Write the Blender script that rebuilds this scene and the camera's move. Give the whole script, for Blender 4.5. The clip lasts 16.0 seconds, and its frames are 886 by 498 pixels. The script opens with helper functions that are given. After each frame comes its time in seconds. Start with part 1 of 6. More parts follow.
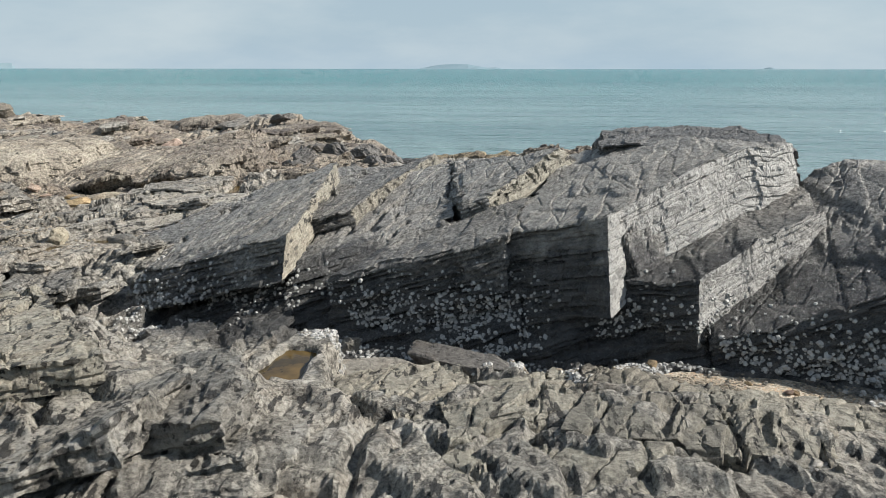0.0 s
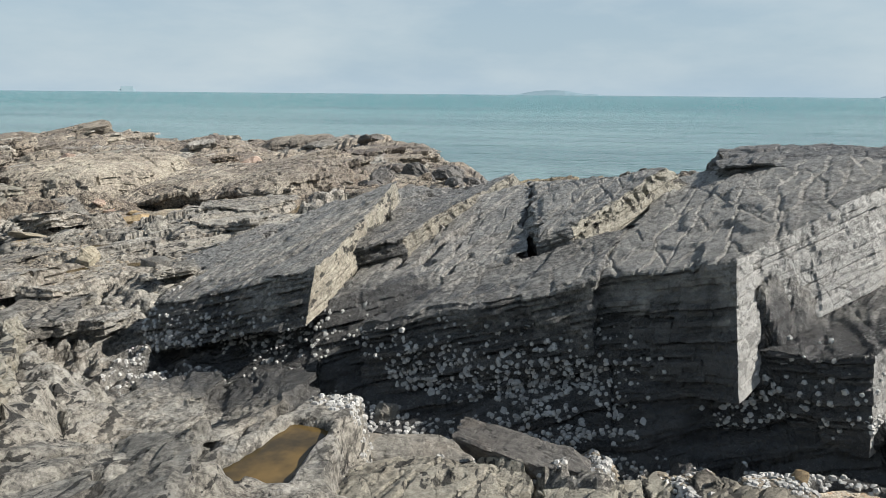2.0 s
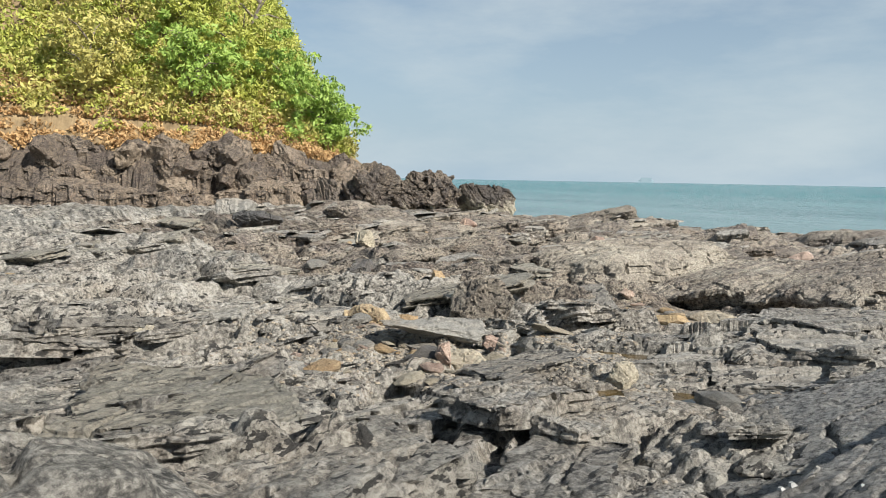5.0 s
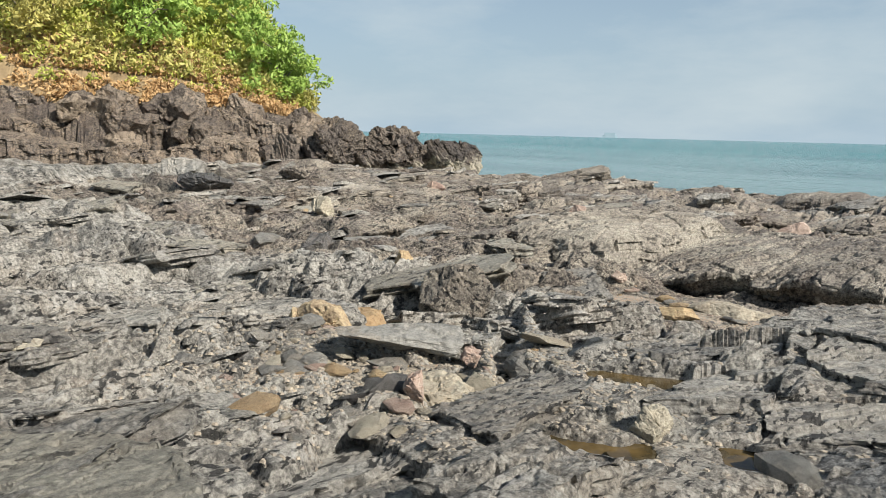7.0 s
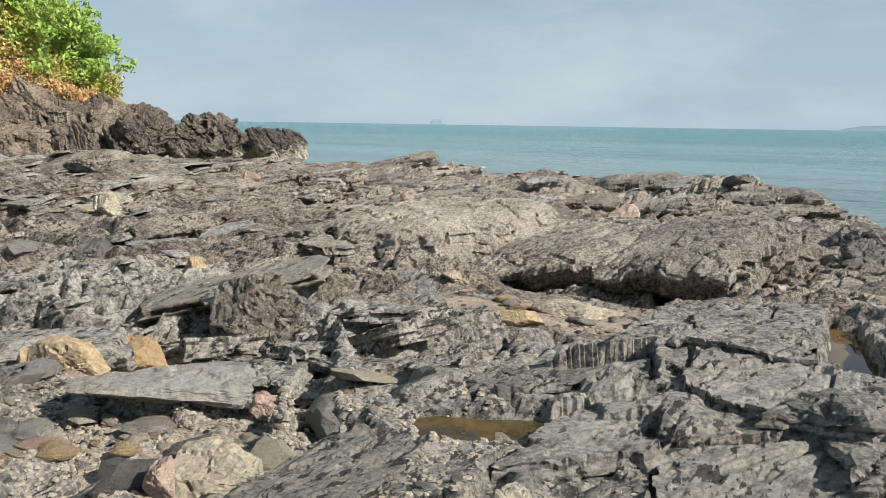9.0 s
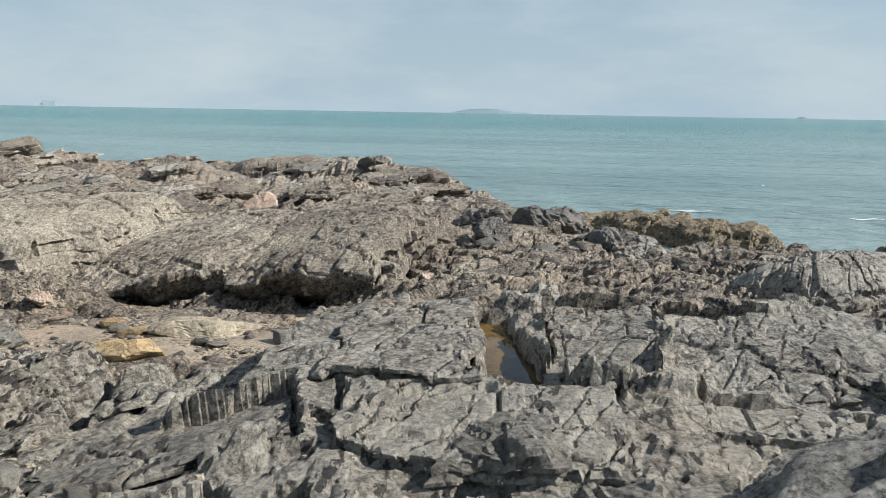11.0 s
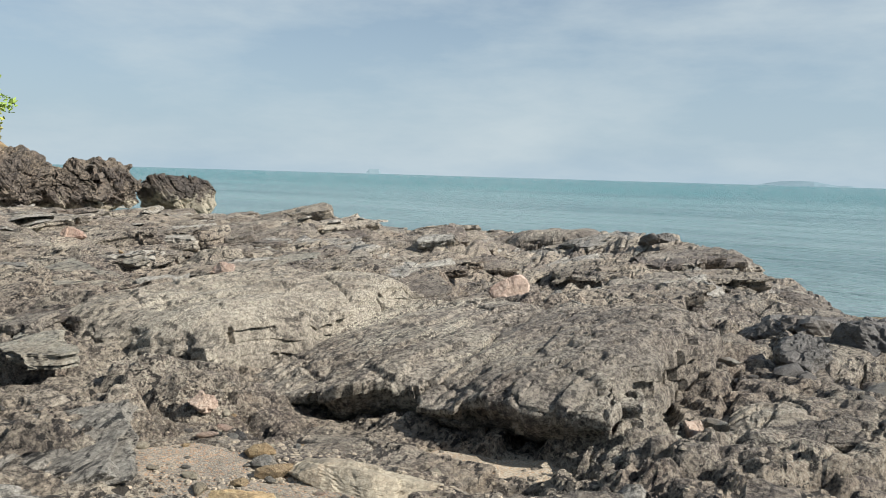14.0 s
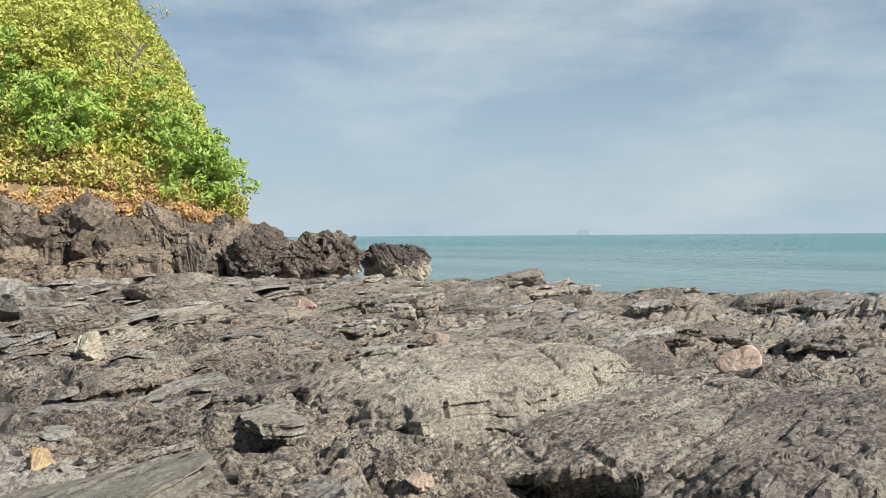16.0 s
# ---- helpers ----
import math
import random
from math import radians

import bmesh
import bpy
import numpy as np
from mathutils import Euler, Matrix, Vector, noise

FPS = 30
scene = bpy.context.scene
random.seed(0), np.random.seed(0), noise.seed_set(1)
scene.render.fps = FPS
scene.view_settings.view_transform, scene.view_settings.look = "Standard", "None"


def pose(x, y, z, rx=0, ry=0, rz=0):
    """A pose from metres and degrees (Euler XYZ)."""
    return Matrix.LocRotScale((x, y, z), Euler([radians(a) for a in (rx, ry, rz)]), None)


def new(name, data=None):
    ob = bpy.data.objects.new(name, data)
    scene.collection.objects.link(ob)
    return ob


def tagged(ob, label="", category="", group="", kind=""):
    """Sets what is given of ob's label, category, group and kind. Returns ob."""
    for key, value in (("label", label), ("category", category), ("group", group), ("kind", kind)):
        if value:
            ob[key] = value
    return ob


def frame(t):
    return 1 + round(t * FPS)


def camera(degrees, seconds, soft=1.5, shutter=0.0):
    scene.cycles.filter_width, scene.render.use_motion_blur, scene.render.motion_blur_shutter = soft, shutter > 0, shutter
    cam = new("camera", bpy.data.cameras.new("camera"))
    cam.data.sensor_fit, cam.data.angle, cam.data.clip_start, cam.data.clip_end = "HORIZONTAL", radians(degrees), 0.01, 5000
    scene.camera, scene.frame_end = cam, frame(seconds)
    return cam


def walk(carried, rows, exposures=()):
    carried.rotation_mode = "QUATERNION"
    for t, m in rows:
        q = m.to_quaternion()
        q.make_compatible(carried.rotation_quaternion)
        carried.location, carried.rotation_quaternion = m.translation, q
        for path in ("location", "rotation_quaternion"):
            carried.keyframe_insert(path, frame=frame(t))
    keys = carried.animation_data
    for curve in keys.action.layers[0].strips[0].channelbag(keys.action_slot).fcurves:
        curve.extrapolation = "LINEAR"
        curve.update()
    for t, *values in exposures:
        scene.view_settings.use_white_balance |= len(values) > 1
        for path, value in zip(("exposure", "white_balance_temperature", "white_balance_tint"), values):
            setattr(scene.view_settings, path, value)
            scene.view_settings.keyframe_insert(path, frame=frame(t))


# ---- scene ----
from mathutils.bvhtree import BVHTree

cam = camera(60.5, 16.0, soft=0.55)
PATH = [  # seconds, x, y, z, heading, tilt, lean
    (0.00, -0.000, 0.000, -0.000, 0.00, -13.37, 0.06),
    (0.50, 0.087, 0.222, -0.074, -2.03, -12.58, 0.04),
    (1.00, 0.196, 0.493, -0.114, -2.18, -11.71, 0.01),
    (1.50, 0.164, 0.772, -0.149, -0.47, -11.54, 0.19),
    (2.00, 0.110, 1.037, -0.155, 7.04, -11.55, 0.50),
    (2.50, 0.017, 1.367, -0.195, 18.31, -11.81, 0.88),
    (3.00, -0.186, 1.654, -0.234, 25.87, -11.67, 0.74),
    (3.50, -0.407, 1.905, -0.227, 33.51, -10.07, 0.15),
    (4.00, -0.657, 2.208, -0.274, 39.65, -7.31, 0.32),
    (4.20, -0.748, 2.281, -0.262, 41.34, -6.37, 0.69),
    (4.72, -0.998, 2.532, -0.297, 44.21, -5.15, 1.00),
    (5.25, -1.236, 2.737, -0.335, 43.67, -5.77, 1.20),
    (5.78, -1.458, 2.927, -0.348, 41.87, -7.11, 1.33),
    (6.30, -1.664, 3.130, -0.310, 40.96, -8.07, 1.39),
    (6.50, -1.767, 3.254, -0.291, 40.76, -8.08, 1.58),
    (7.00, -1.954, 3.456, -0.202, 41.32, -8.68, 1.44),
    (7.50, -2.151, 3.731, -0.169, 42.91, -9.02, 1.33),
    (8.00, -2.325, 3.935, -0.179, 41.83, -9.11, 1.20),
    (8.50, -2.461, 4.190, -0.183, 34.66, -9.16, 0.96),
    (9.00, -2.492, 4.452, -0.270, 28.68, -9.34, 0.87),
    (9.50, -2.539, 4.669, -0.272, 22.70, -9.34, 0.85),
    (10.00, -2.618, 4.895, -0.269, 13.20, -9.48, 0.81),
    (10.20, -2.631, 4.977, -0.294, 9.86, -9.59, 0.80),
    (10.72, -2.651, 5.207, -0.293, 3.69, -9.96, 0.86),
    (11.25, -2.605, 5.442, -0.272, 1.52, -10.45, 1.05),
    (11.78, -2.545, 5.696, -0.252, 1.84, -10.65, 1.30),
    (12.30, -2.521, 5.979, -0.255, 3.18, -10.14, 1.52),
    (12.50, -2.515, 6.104, -0.246, 3.59, -9.57, 1.64),
    (13.00, -2.538, 6.429, -0.287, 5.18, -8.65, 1.78),
    (13.50, -2.580, 6.693, -0.263, 12.77, -7.80, 1.81),
    (14.00, -2.603, 6.943, -0.240, 23.95, -5.54, 1.67),
    (14.50, -2.647, 7.037, -0.207, 29.42, -3.85, 1.48),
    (15.00, -2.687, 7.070, -0.188, 33.45, -2.72, 0.91),
    (15.50, -2.694, 7.059, -0.184, 37.08, -1.64, 0.16),
    (16.00, -2.684, 7.044, -0.174, 39.79, -1.02, -0.39),
]
walk(cam, [(t, pose(x, y, z, 90 + tilt, 0, heading) @ pose(0, 0, 0, 0, 0, lean)) for t, x, y, z, heading, tilt, lean in PATH])

SEA = -2.78

# ---- light ----
SUN_TO = Vector((0.82, 0.02, 0.62)).normalized()
world = bpy.data.worlds.new("sky")
scene.world = world
world.use_nodes = True
wt = world.node_tree
wt.nodes.clear()
w_out = wt.nodes.new("ShaderNodeOutputWorld")
w_bg = wt.nodes.new("ShaderNodeBackground")
w_sky = wt.nodes.new("ShaderNodeTexSky")
w_sky.sky_type = "NISHITA"
w_sky.sun_disc = False
w_sky.sun_elevation = math.asin(SUN_TO.z)
w_sky.sun_rotation = math.atan2(SUN_TO.x, SUN_TO.y)
w_sky.air_density, w_sky.dust_density, w_sky.ozone_density = 1.0, 0.4, 1.5
w_bg.inputs[1].default_value = 0.062
# thin drifting cloud over the blue, and a pale haze low over the sea
w_co = wt.nodes.new("ShaderNodeTexCoord")
w_map = wt.nodes.new("ShaderNodeMapping")
w_map.inputs["Scale"].default_value = (1.5, 1.5, 5.0)
w_no = wt.nodes.new("ShaderNodeTexNoise")
w_no.inputs["Scale"].default_value, w_no.inputs["Detail"].default_value, w_no.inputs["Roughness"].default_value = 1.7, 9, 0.58
w_ra = wt.nodes.new("ShaderNodeMapRange")
w_ra.inputs[1].default_value, w_ra.inputs[2].default_value, w_ra.inputs[3].default_value, w_ra.inputs[4].default_value = 0.42, 0.70, 0.0, 0.8
w_sep = wt.nodes.new("ShaderNodeSeparateXYZ")
w_low = wt.nodes.new("ShaderNodeMapRange")
w_low.inputs[1].default_value, w_low.inputs[2].default_value, w_low.inputs[3].default_value, w_low.inputs[4].default_value = 0.0, 0.38, 1.0, 0.05
w_haze = wt.nodes.new("ShaderNodeMix")
w_haze.data_type = "RGBA"
w_haze.inputs[7].default_value = (4.5, 5.85, 6.95, 1)
w_mix = wt.nodes.new("ShaderNodeMix")
w_mix.data_type = "RGBA"
w_mix.inputs[7].default_value = (6.3, 7.25, 7.7, 1)
for a, b in ((w_co.outputs["Generated"], w_map.inputs["Vector"]), (w_map.outputs[0], w_no.inputs["Vector"]), (w_no.outputs[0], w_ra.inputs[0]),
             (w_co.outputs["Generated"], w_sep.inputs[0]), (w_sep.outputs[2], w_low.inputs[0]), (w_low.outputs[0], w_haze.inputs[0]), (w_sky.outputs[0], w_haze.inputs[6]),
             (w_ra.outputs[0], w_mix.inputs[0]), (w_haze.outputs[2], w_mix.inputs[6]), (w_mix.outputs[2], w_bg.inputs[0]), (w_bg.outputs[0], w_out.inputs[0])):
    wt.links.new(a, b)
sun_data = bpy.data.lights.new("sun", "SUN")
sun_data.energy, sun_data.angle, sun_data.color = 5.0, radians(0.8), (1.0, 0.955, 0.89)
sun = new("sun", sun_data)
sun.matrix_world = Matrix.Translation((30, -20, 40)) @ SUN_TO.to_track_quat("Z", "Y").to_matrix().to_4x4()
scene.view_settings.exposure = 0.60


# ---- numeric noise for the rock ----
def hash2(ix, iy, seed):
    h = (ix.astype(np.int64) * 374761393 + iy.astype(np.int64) * 668265263 + seed * 1442695041) & 0xFFFFFFFF
    h = ((h ^ (h >> 13)) * 1274126177) & 0xFFFFFFFF
    return ((h ^ (h >> 16)) & 0xFFFFFF) / float(0x1000000)


def pn(x, y, seed=0):
    """Gradient noise, about -0.7 to 0.7."""
    x, y = np.asarray(x, float), np.asarray(y, float)
    ix, iy = np.floor(x), np.floor(y)
    fx, fy = x - ix, y - iy
    u, v = fx * fx * fx * (fx * (fx * 6 - 15) + 10), fy * fy * fy * (fy * (fy * 6 - 15) + 10)

    def corner(a, b):
        ang = hash2(ix + a, iy + b, seed) * 6.2831853
        return np.cos(ang) * (fx - a) + np.sin(ang) * (fy - b)
    return (corner(0, 0) * (1 - u) + corner(1, 0) * u) * (1 - v) + (corner(0, 1) * (1 - u) + corner(1, 1) * u) * v


def fbm(x, y, octaves=4, seed=0, gain=0.5):
    total, amp, f = 0.0, 1.0, 1.0
    for i in range(octaves):
        total = total + amp * pn(x * f, y * f, seed + 17 * i)
        amp, f = amp * gain, f * 2.03
    return total


def cells(x, y, seed=0, jitter=0.9):
    """Distance to the nearest cell's edge (roughly) and the cell's own random number."""
    ix, iy = np.floor(x), np.floor(y)
    f1, f2, who = np.full(np.shape(x), 9.0), np.full(np.shape(x), 9.0), np.zeros(np.shape(x))
    for a in (-1, 0, 1):
        for b in (-1, 0, 1):
            px = ix + a + 0.5 + jitter * (hash2(ix + a, iy + b, seed) - 0.5)
            py = iy + b + 0.5 + jitter * (hash2(ix + a, iy + b, seed + 5) - 0.5)
            d = np.hypot(px - x, py - y)
            near = d < f1
            f2 = np.where(near, f1, np.minimum(f2, d))
            who = np.where(near, hash2(ix + a, iy + b, seed + 9), who)
            f1 = np.where(near, d, f1)
    return f2 - f1, who


def facets(x, y, seed, lean, spread):
    """Broken plates: each cell a tilted plane that rises towards +x. Edge distance, random number, height."""
    ix, iy = np.floor(x), np.floor(y)
    f1, f2, who = np.full(np.shape(x), 9.0), np.full(np.shape(x), 9.0), np.zeros(np.shape(x))
    cx, cy, other = np.zeros(np.shape(x)), np.zeros(np.shape(x)), np.zeros(np.shape(x))
    for a in (-1, 0, 1):
        for b in (-1, 0, 1):
            px = ix + a + 0.5 + 0.9 * (hash2(ix + a, iy + b, seed) - 0.5)
            py = iy + b + 0.5 + 0.9 * (hash2(ix + a, iy + b, seed + 5) - 0.5)
            d = np.abs(px - x) * 0.75 + np.abs(py - y) * 0.75
            near = d < f1
            f2 = np.where(near, f1, np.minimum(f2, d))
            who = np.where(near, hash2(ix + a, iy + b, seed + 9), who)
            other = np.where(near, hash2(ix + a, iy + b, seed + 11), other)
            cx, cy = np.where(near, x - px, cx), np.where(near, y - py, cy)
            f1 = np.where(near, d, f1)
    return f2 - f1, who, cx * (lean + spread * (who - 0.5)) + cy * spread * (other - 0.5)


def step(a, b, x):
    t = np.clip((x - a) / (b - a), 0, 1)
    return t * t * (3 - 2 * t)


def saw(u, sharp=0.12):
    """Rises slowly over most of a period and drops steeply at its end: a bed's dip slope and scarp."""
    f = u - np.floor(u)
    return np.where(f < 1 - sharp, f / (1 - sharp), (1 - f) / sharp)


# ---- materials ----
def material(name):
    m = bpy.data.materials.new(name)
    m.use_nodes = True
    nt = m.node_tree
    return m, nt, nt.nodes["Principled BSDF"]


class Net:
    """Short hand for node trees."""

    def __init__(self, nt):
        self.nt = nt

    def put(self, kind, **values):
        n = self.nt.nodes.new(kind)
        for k, v in values.items():
            key = k.replace("_", " ")
            n.inputs[key if key in n.inputs else k].default_value = v
        return n

    def link(self, a, b):
        self.nt.links.new(a, b)

    def noise(self, vec, scale, detail=4, rough=0.55, warp=0.0):
        n = self.put("ShaderNodeTexNoise", Scale=scale, Detail=detail, Roughness=rough, Distortion=warp)
        self.link(vec, n.inputs["Vector"])
        return n.outputs[0]

    def nt_colour(self, vec, scale):
        n = self.put("ShaderNodeTexNoise", Scale=scale, Detail=3)
        self.link(vec, n.inputs["Vector"])
        return n.outputs[1]

    def voronoi(self, vec, scale, feature="F1", out=0):
        n = self.nt.nodes.new("ShaderNodeTexVoronoi")
        n.feature = feature
        n.inputs["Scale"].default_value = scale
        self.link(vec, n.inputs["Vector"])
        return n.outputs[out]

    def span(self, val, a, b, c=0.0, d=1.0):
        n = self.nt.nodes.new("ShaderNodeMapRange")
        for i, v in enumerate((a, b, c, d)):
            n.inputs[i + 1].default_value = v
        self.link(val, n.inputs[0])
        return n.outputs[0]

    def math(self, op, a, b):
        n = self.nt.nodes.new("ShaderNodeMath")
        n.operation = op
        for i, v in enumerate((a, b)):
            if isinstance(v, (int, float)):
                n.inputs[i].default_value = v
            else:
                self.link(v, n.inputs[i])
        return n.outputs[0]

    def mix(self, fac, a, b, kind="MIX"):
        n = self.nt.nodes.new("ShaderNodeMix")
        n.data_type = "RGBA"
        n.blend_type = kind
        for i, v in ((0, fac), (6, a), (7, b)):
            if isinstance(v, (int, float)):
                n.inputs[i].default_value = v
            elif isinstance(v, tuple):
                n.inputs[i].default_value = (*v, 1)
            else:
                self.link(v, n.inputs[i])
        return n.outputs[2]

    def mapped(self, vec, scale=(1, 1, 1), rot=(0, 0, 0)):
        n = self.put("ShaderNodeMapping")
        n.inputs["Scale"].default_value, n.inputs["Rotation"].default_value = scale, rot
        self.link(vec, n.inputs["Vector"])
        return n.outputs[0]

    def bump(self, height, strength, distance, normal=None):
        n = self.put("ShaderNodeBump", Strength=strength, Distance=distance)
        self.link(height, n.inputs["Height"])
        if normal:
            self.link(normal, n.inputs["Normal"])
        return n.outputs[0]


def rock_material(name, dark, mid, pale, rust=0.3, crust=0.3, crust_colour=(0.52, 0.49, 0.41), rough=0.75, film_and_shade=False, local=False, pits=0.9, bed=(-3, 20), warm=0.5, band=False, layered=1.0, plates=0.55, gloomy=0.35, bedded=False, strike=12, busy=0.75, speckle=0.5, salt=0.0):
    """Slaty rock: thin tilted beds, grain, pits, rust stains and a pale crust of salt and small barnacles."""
    m, nt, bsdf = material(name)
    k = Net(nt)
    speckle = 0.22 if local else speckle
    if local:
        tc = nt.nodes.new("ShaderNodeTexCoord")
        info = nt.nodes.new("ShaderNodeObjectInfo")
        pos = nt.nodes.new("ShaderNodeVectorMath")
        scl = k.math("MULTIPLY", info.outputs["Random"], 40.0)
        k.link(tc.outputs["Object"], pos.inputs[0])
        k.link(scl, pos.inputs[1])
        pos = pos.outputs[0]
    else:
        geo = nt.nodes.new("ShaderNodeNewGeometry")
        pos = geo.outputs["Position"]
    level = k.mapped(pos, (1, 1, 1), (radians(bed[0]), radians(bed[1]), 0))
    lines = k.mapped(level, (0.09, 0.09, 1.0)) if bedded else k.mapped(k.mapped(pos, (1, 1, 1), (0, 0, radians(strike))), (1.0, 0.35, 0.8))
    streak = k.noise(lines if layered > 0.5 else pos, (34.0 if bedded else 24.0) if layered > 0.5 else 9.0, 8, 0.72, 0.1)
    along = k.mapped(pos, (1.0, 0.35, 1.0), (0, radians(20), radians(strike)))
    broad = k.noise(pos, 0.9, 6, 0.62)
    tone = k.noise(pos, 0.7, 6, 0.66)
    coarse = k.noise(k.mapped(pos, (1.0, 0.6, 1.0), (0, 0, radians(strike))), 12.0, 9, 0.72)
    grain = k.noise(pos, 36.0, 8, 0.76)
    c = k.mix(k.span(streak, 0.30, 0.62, 0.0, 1.0), tuple(0.5 * (p + q) for p, q in zip(dark, mid)), mid)
    c = k.mix(k.span(broad, 0.38, 0.62, 0.0, 0.65), c, pale)
    c = k.mix(k.span(tone, 0.44, 0.62, 0.0, warm), c, (0.33, 0.265, 0.19))
    gloom = k.noise(pos, 1.15, 8, 0.70)
    c = k.mix(k.span(gloom, 0.47, 0.60, 0.0, 0.0 if local else gloomy), c, dark)
    stain = k.noise(pos, 1.9, 7, 0.70)
    c = k.mix(k.math("MULTIPLY", k.span(stain, 0.54, 0.70), rust), c, (0.27, 0.155, 0.08))
    # the larger broken plates differ a little in tone, with thin dark joints between them
    joint = k.mapped(pos, (1.0, 0.5, 0.8), (0, 0, radians(strike)))
    joint = k.mix(0.10, joint, k.nt_colour(pos, 3.5))
    sep_a = nt.nodes.new("ShaderNodeSeparateColor")
    k.link(k.voronoi(joint, 2.4, "F1", 1), sep_a.inputs[0])
    c = k.mix(k.span(sep_a.outputs[0], 0.5, 0.1, 0.0, 0.6 * plates), c, dark)
    c = k.mix(k.span(sep_a.outputs[0], 0.5, 0.9, 0.0, 0.6 * plates), c, pale)
    c = k.mix(k.span(sep_a.outputs[1], 0.75, 0.95, 0.0, 0.5 * warm), c, (0.36, 0.27, 0.17))
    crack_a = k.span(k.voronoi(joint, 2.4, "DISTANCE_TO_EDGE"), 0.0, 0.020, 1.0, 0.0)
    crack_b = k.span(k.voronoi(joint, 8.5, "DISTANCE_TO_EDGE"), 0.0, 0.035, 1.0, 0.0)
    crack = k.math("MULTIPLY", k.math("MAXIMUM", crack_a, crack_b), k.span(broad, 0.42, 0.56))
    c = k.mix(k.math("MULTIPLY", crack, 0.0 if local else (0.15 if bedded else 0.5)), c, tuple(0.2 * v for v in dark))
    # rough weathered grain down to the millimetre
    c = k.mix(k.span(coarse, 0.485, 0.43, 0.0, speckle * (0.20 + busy)), c, tuple(min(0.62, 1.3 * v) for v in pale))
    c = k.mix(k.span(coarse, 0.525, 0.565, 0.0, speckle * min(1.0, 0.50 + busy)), c, tuple(0.35 * v for v in dark))
    c = k.mix(k.span(grain, 0.475, 0.42, 0.0, 1.2 * speckle), c, tuple(min(0.66, 1.4 * v) for v in pale))
    c = k.mix(k.span(grain, 0.525, 0.565, 0.0, 1.5 * speckle), c, tuple(0.3 * v for v in dark))
    patch = k.noise(pos, 1.3, 4, 0.6)
    speck = k.noise(pos, 70.0, 4, 0.7)
    sp = k.math("MULTIPLY", k.span(patch, 0.45, 0.60), k.span(speck, 0.50, 0.56))
    c = k.mix(k.math("MULTIPLY", sp, crust), c, crust_colour)
    if salt:
        vein = k.span(k.voronoi(k.mix(0.2, joint, k.nt_colour(pos, 6.0)), 6.0, "DISTANCE_TO_EDGE"), 0.02, 0.11, 1.0, 0.0)
        vein = k.math("MULTIPLY", vein, k.span(k.noise(pos, 1.1, 5, 0.65), 0.46, 0.60))
        c = k.mix(k.math("MULTIPLY", k.math("MULTIPLY", vein, k.span(coarse, 0.56, 0.48)), salt), c, (0.60, 0.585, 0.54))
    own = nt.nodes.new("ShaderNodeObjectInfo").outputs["Random"]
    c = k.mix(k.span(own, 0.50, 0.0, 0.0, 0.75), c, k.mix(0.75, c, dark))
    c = k.mix(k.span(own, 0.70, 1.0, 0.0, 0.45), c, pale)
    ro = k.span(grain, 0.3, 0.7, rough - 0.12, rough + 0.12)
    # small hollows strung out along the beds, the shade inside them painted near black
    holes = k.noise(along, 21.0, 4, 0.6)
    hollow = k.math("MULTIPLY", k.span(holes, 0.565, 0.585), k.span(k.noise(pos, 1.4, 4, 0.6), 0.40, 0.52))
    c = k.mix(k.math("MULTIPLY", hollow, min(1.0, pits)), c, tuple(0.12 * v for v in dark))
    if band:
        # pale barnacle belt above the water
        cut = nt.nodes.new("ShaderNodeSeparateXYZ")
        k.link(pos, cut.inputs[0])
        rag = k.span(k.noise(pos, 1.2, 5, 0.65), 0.3, 0.7, -0.5, 0.5)
        belt = k.span(k.math("ADD", cut.outputs[2], rag), -2.05, -1.75, 1.0, 0.0)
        c = k.mix(k.math("MULTIPLY", belt, k.span(speck, 0.40, 0.55, 0.35, 0.95)), c, crust_colour)
    if film_and_shade:
        # damp dark algae in the gully under the ridge, with the front's shade painted in
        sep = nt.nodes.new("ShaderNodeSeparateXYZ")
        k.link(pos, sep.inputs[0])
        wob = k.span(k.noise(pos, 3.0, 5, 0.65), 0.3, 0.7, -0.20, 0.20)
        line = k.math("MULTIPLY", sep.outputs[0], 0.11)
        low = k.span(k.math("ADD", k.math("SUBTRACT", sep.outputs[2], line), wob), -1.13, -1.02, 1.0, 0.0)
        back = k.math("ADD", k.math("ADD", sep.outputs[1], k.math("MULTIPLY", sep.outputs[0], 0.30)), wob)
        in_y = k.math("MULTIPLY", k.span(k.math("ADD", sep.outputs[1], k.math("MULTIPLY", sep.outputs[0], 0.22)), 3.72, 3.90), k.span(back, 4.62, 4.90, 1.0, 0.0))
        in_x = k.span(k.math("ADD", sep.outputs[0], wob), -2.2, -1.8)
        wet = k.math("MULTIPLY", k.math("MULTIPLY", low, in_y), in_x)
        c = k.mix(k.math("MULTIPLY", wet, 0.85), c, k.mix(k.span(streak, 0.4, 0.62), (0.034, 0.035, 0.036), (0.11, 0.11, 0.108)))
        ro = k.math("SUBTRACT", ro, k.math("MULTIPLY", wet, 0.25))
    k.link(c, bsdf.inputs["Base Color"])
    k.link(ro, bsdf.inputs["Roughness"])
    bsdf.inputs["Specular IOR Level"].default_value = 0.5
    n1 = k.bump(streak, 1.0, 0.012 * layered)
    n2 = k.bump(coarse, 1.0, 0.10 * speckle, n1)
    n2 = k.bump(k.math("SUBTRACT", 1.0, crack), 0.0 if local else (0.15 if bedded else 0.6), 0.02, n2)
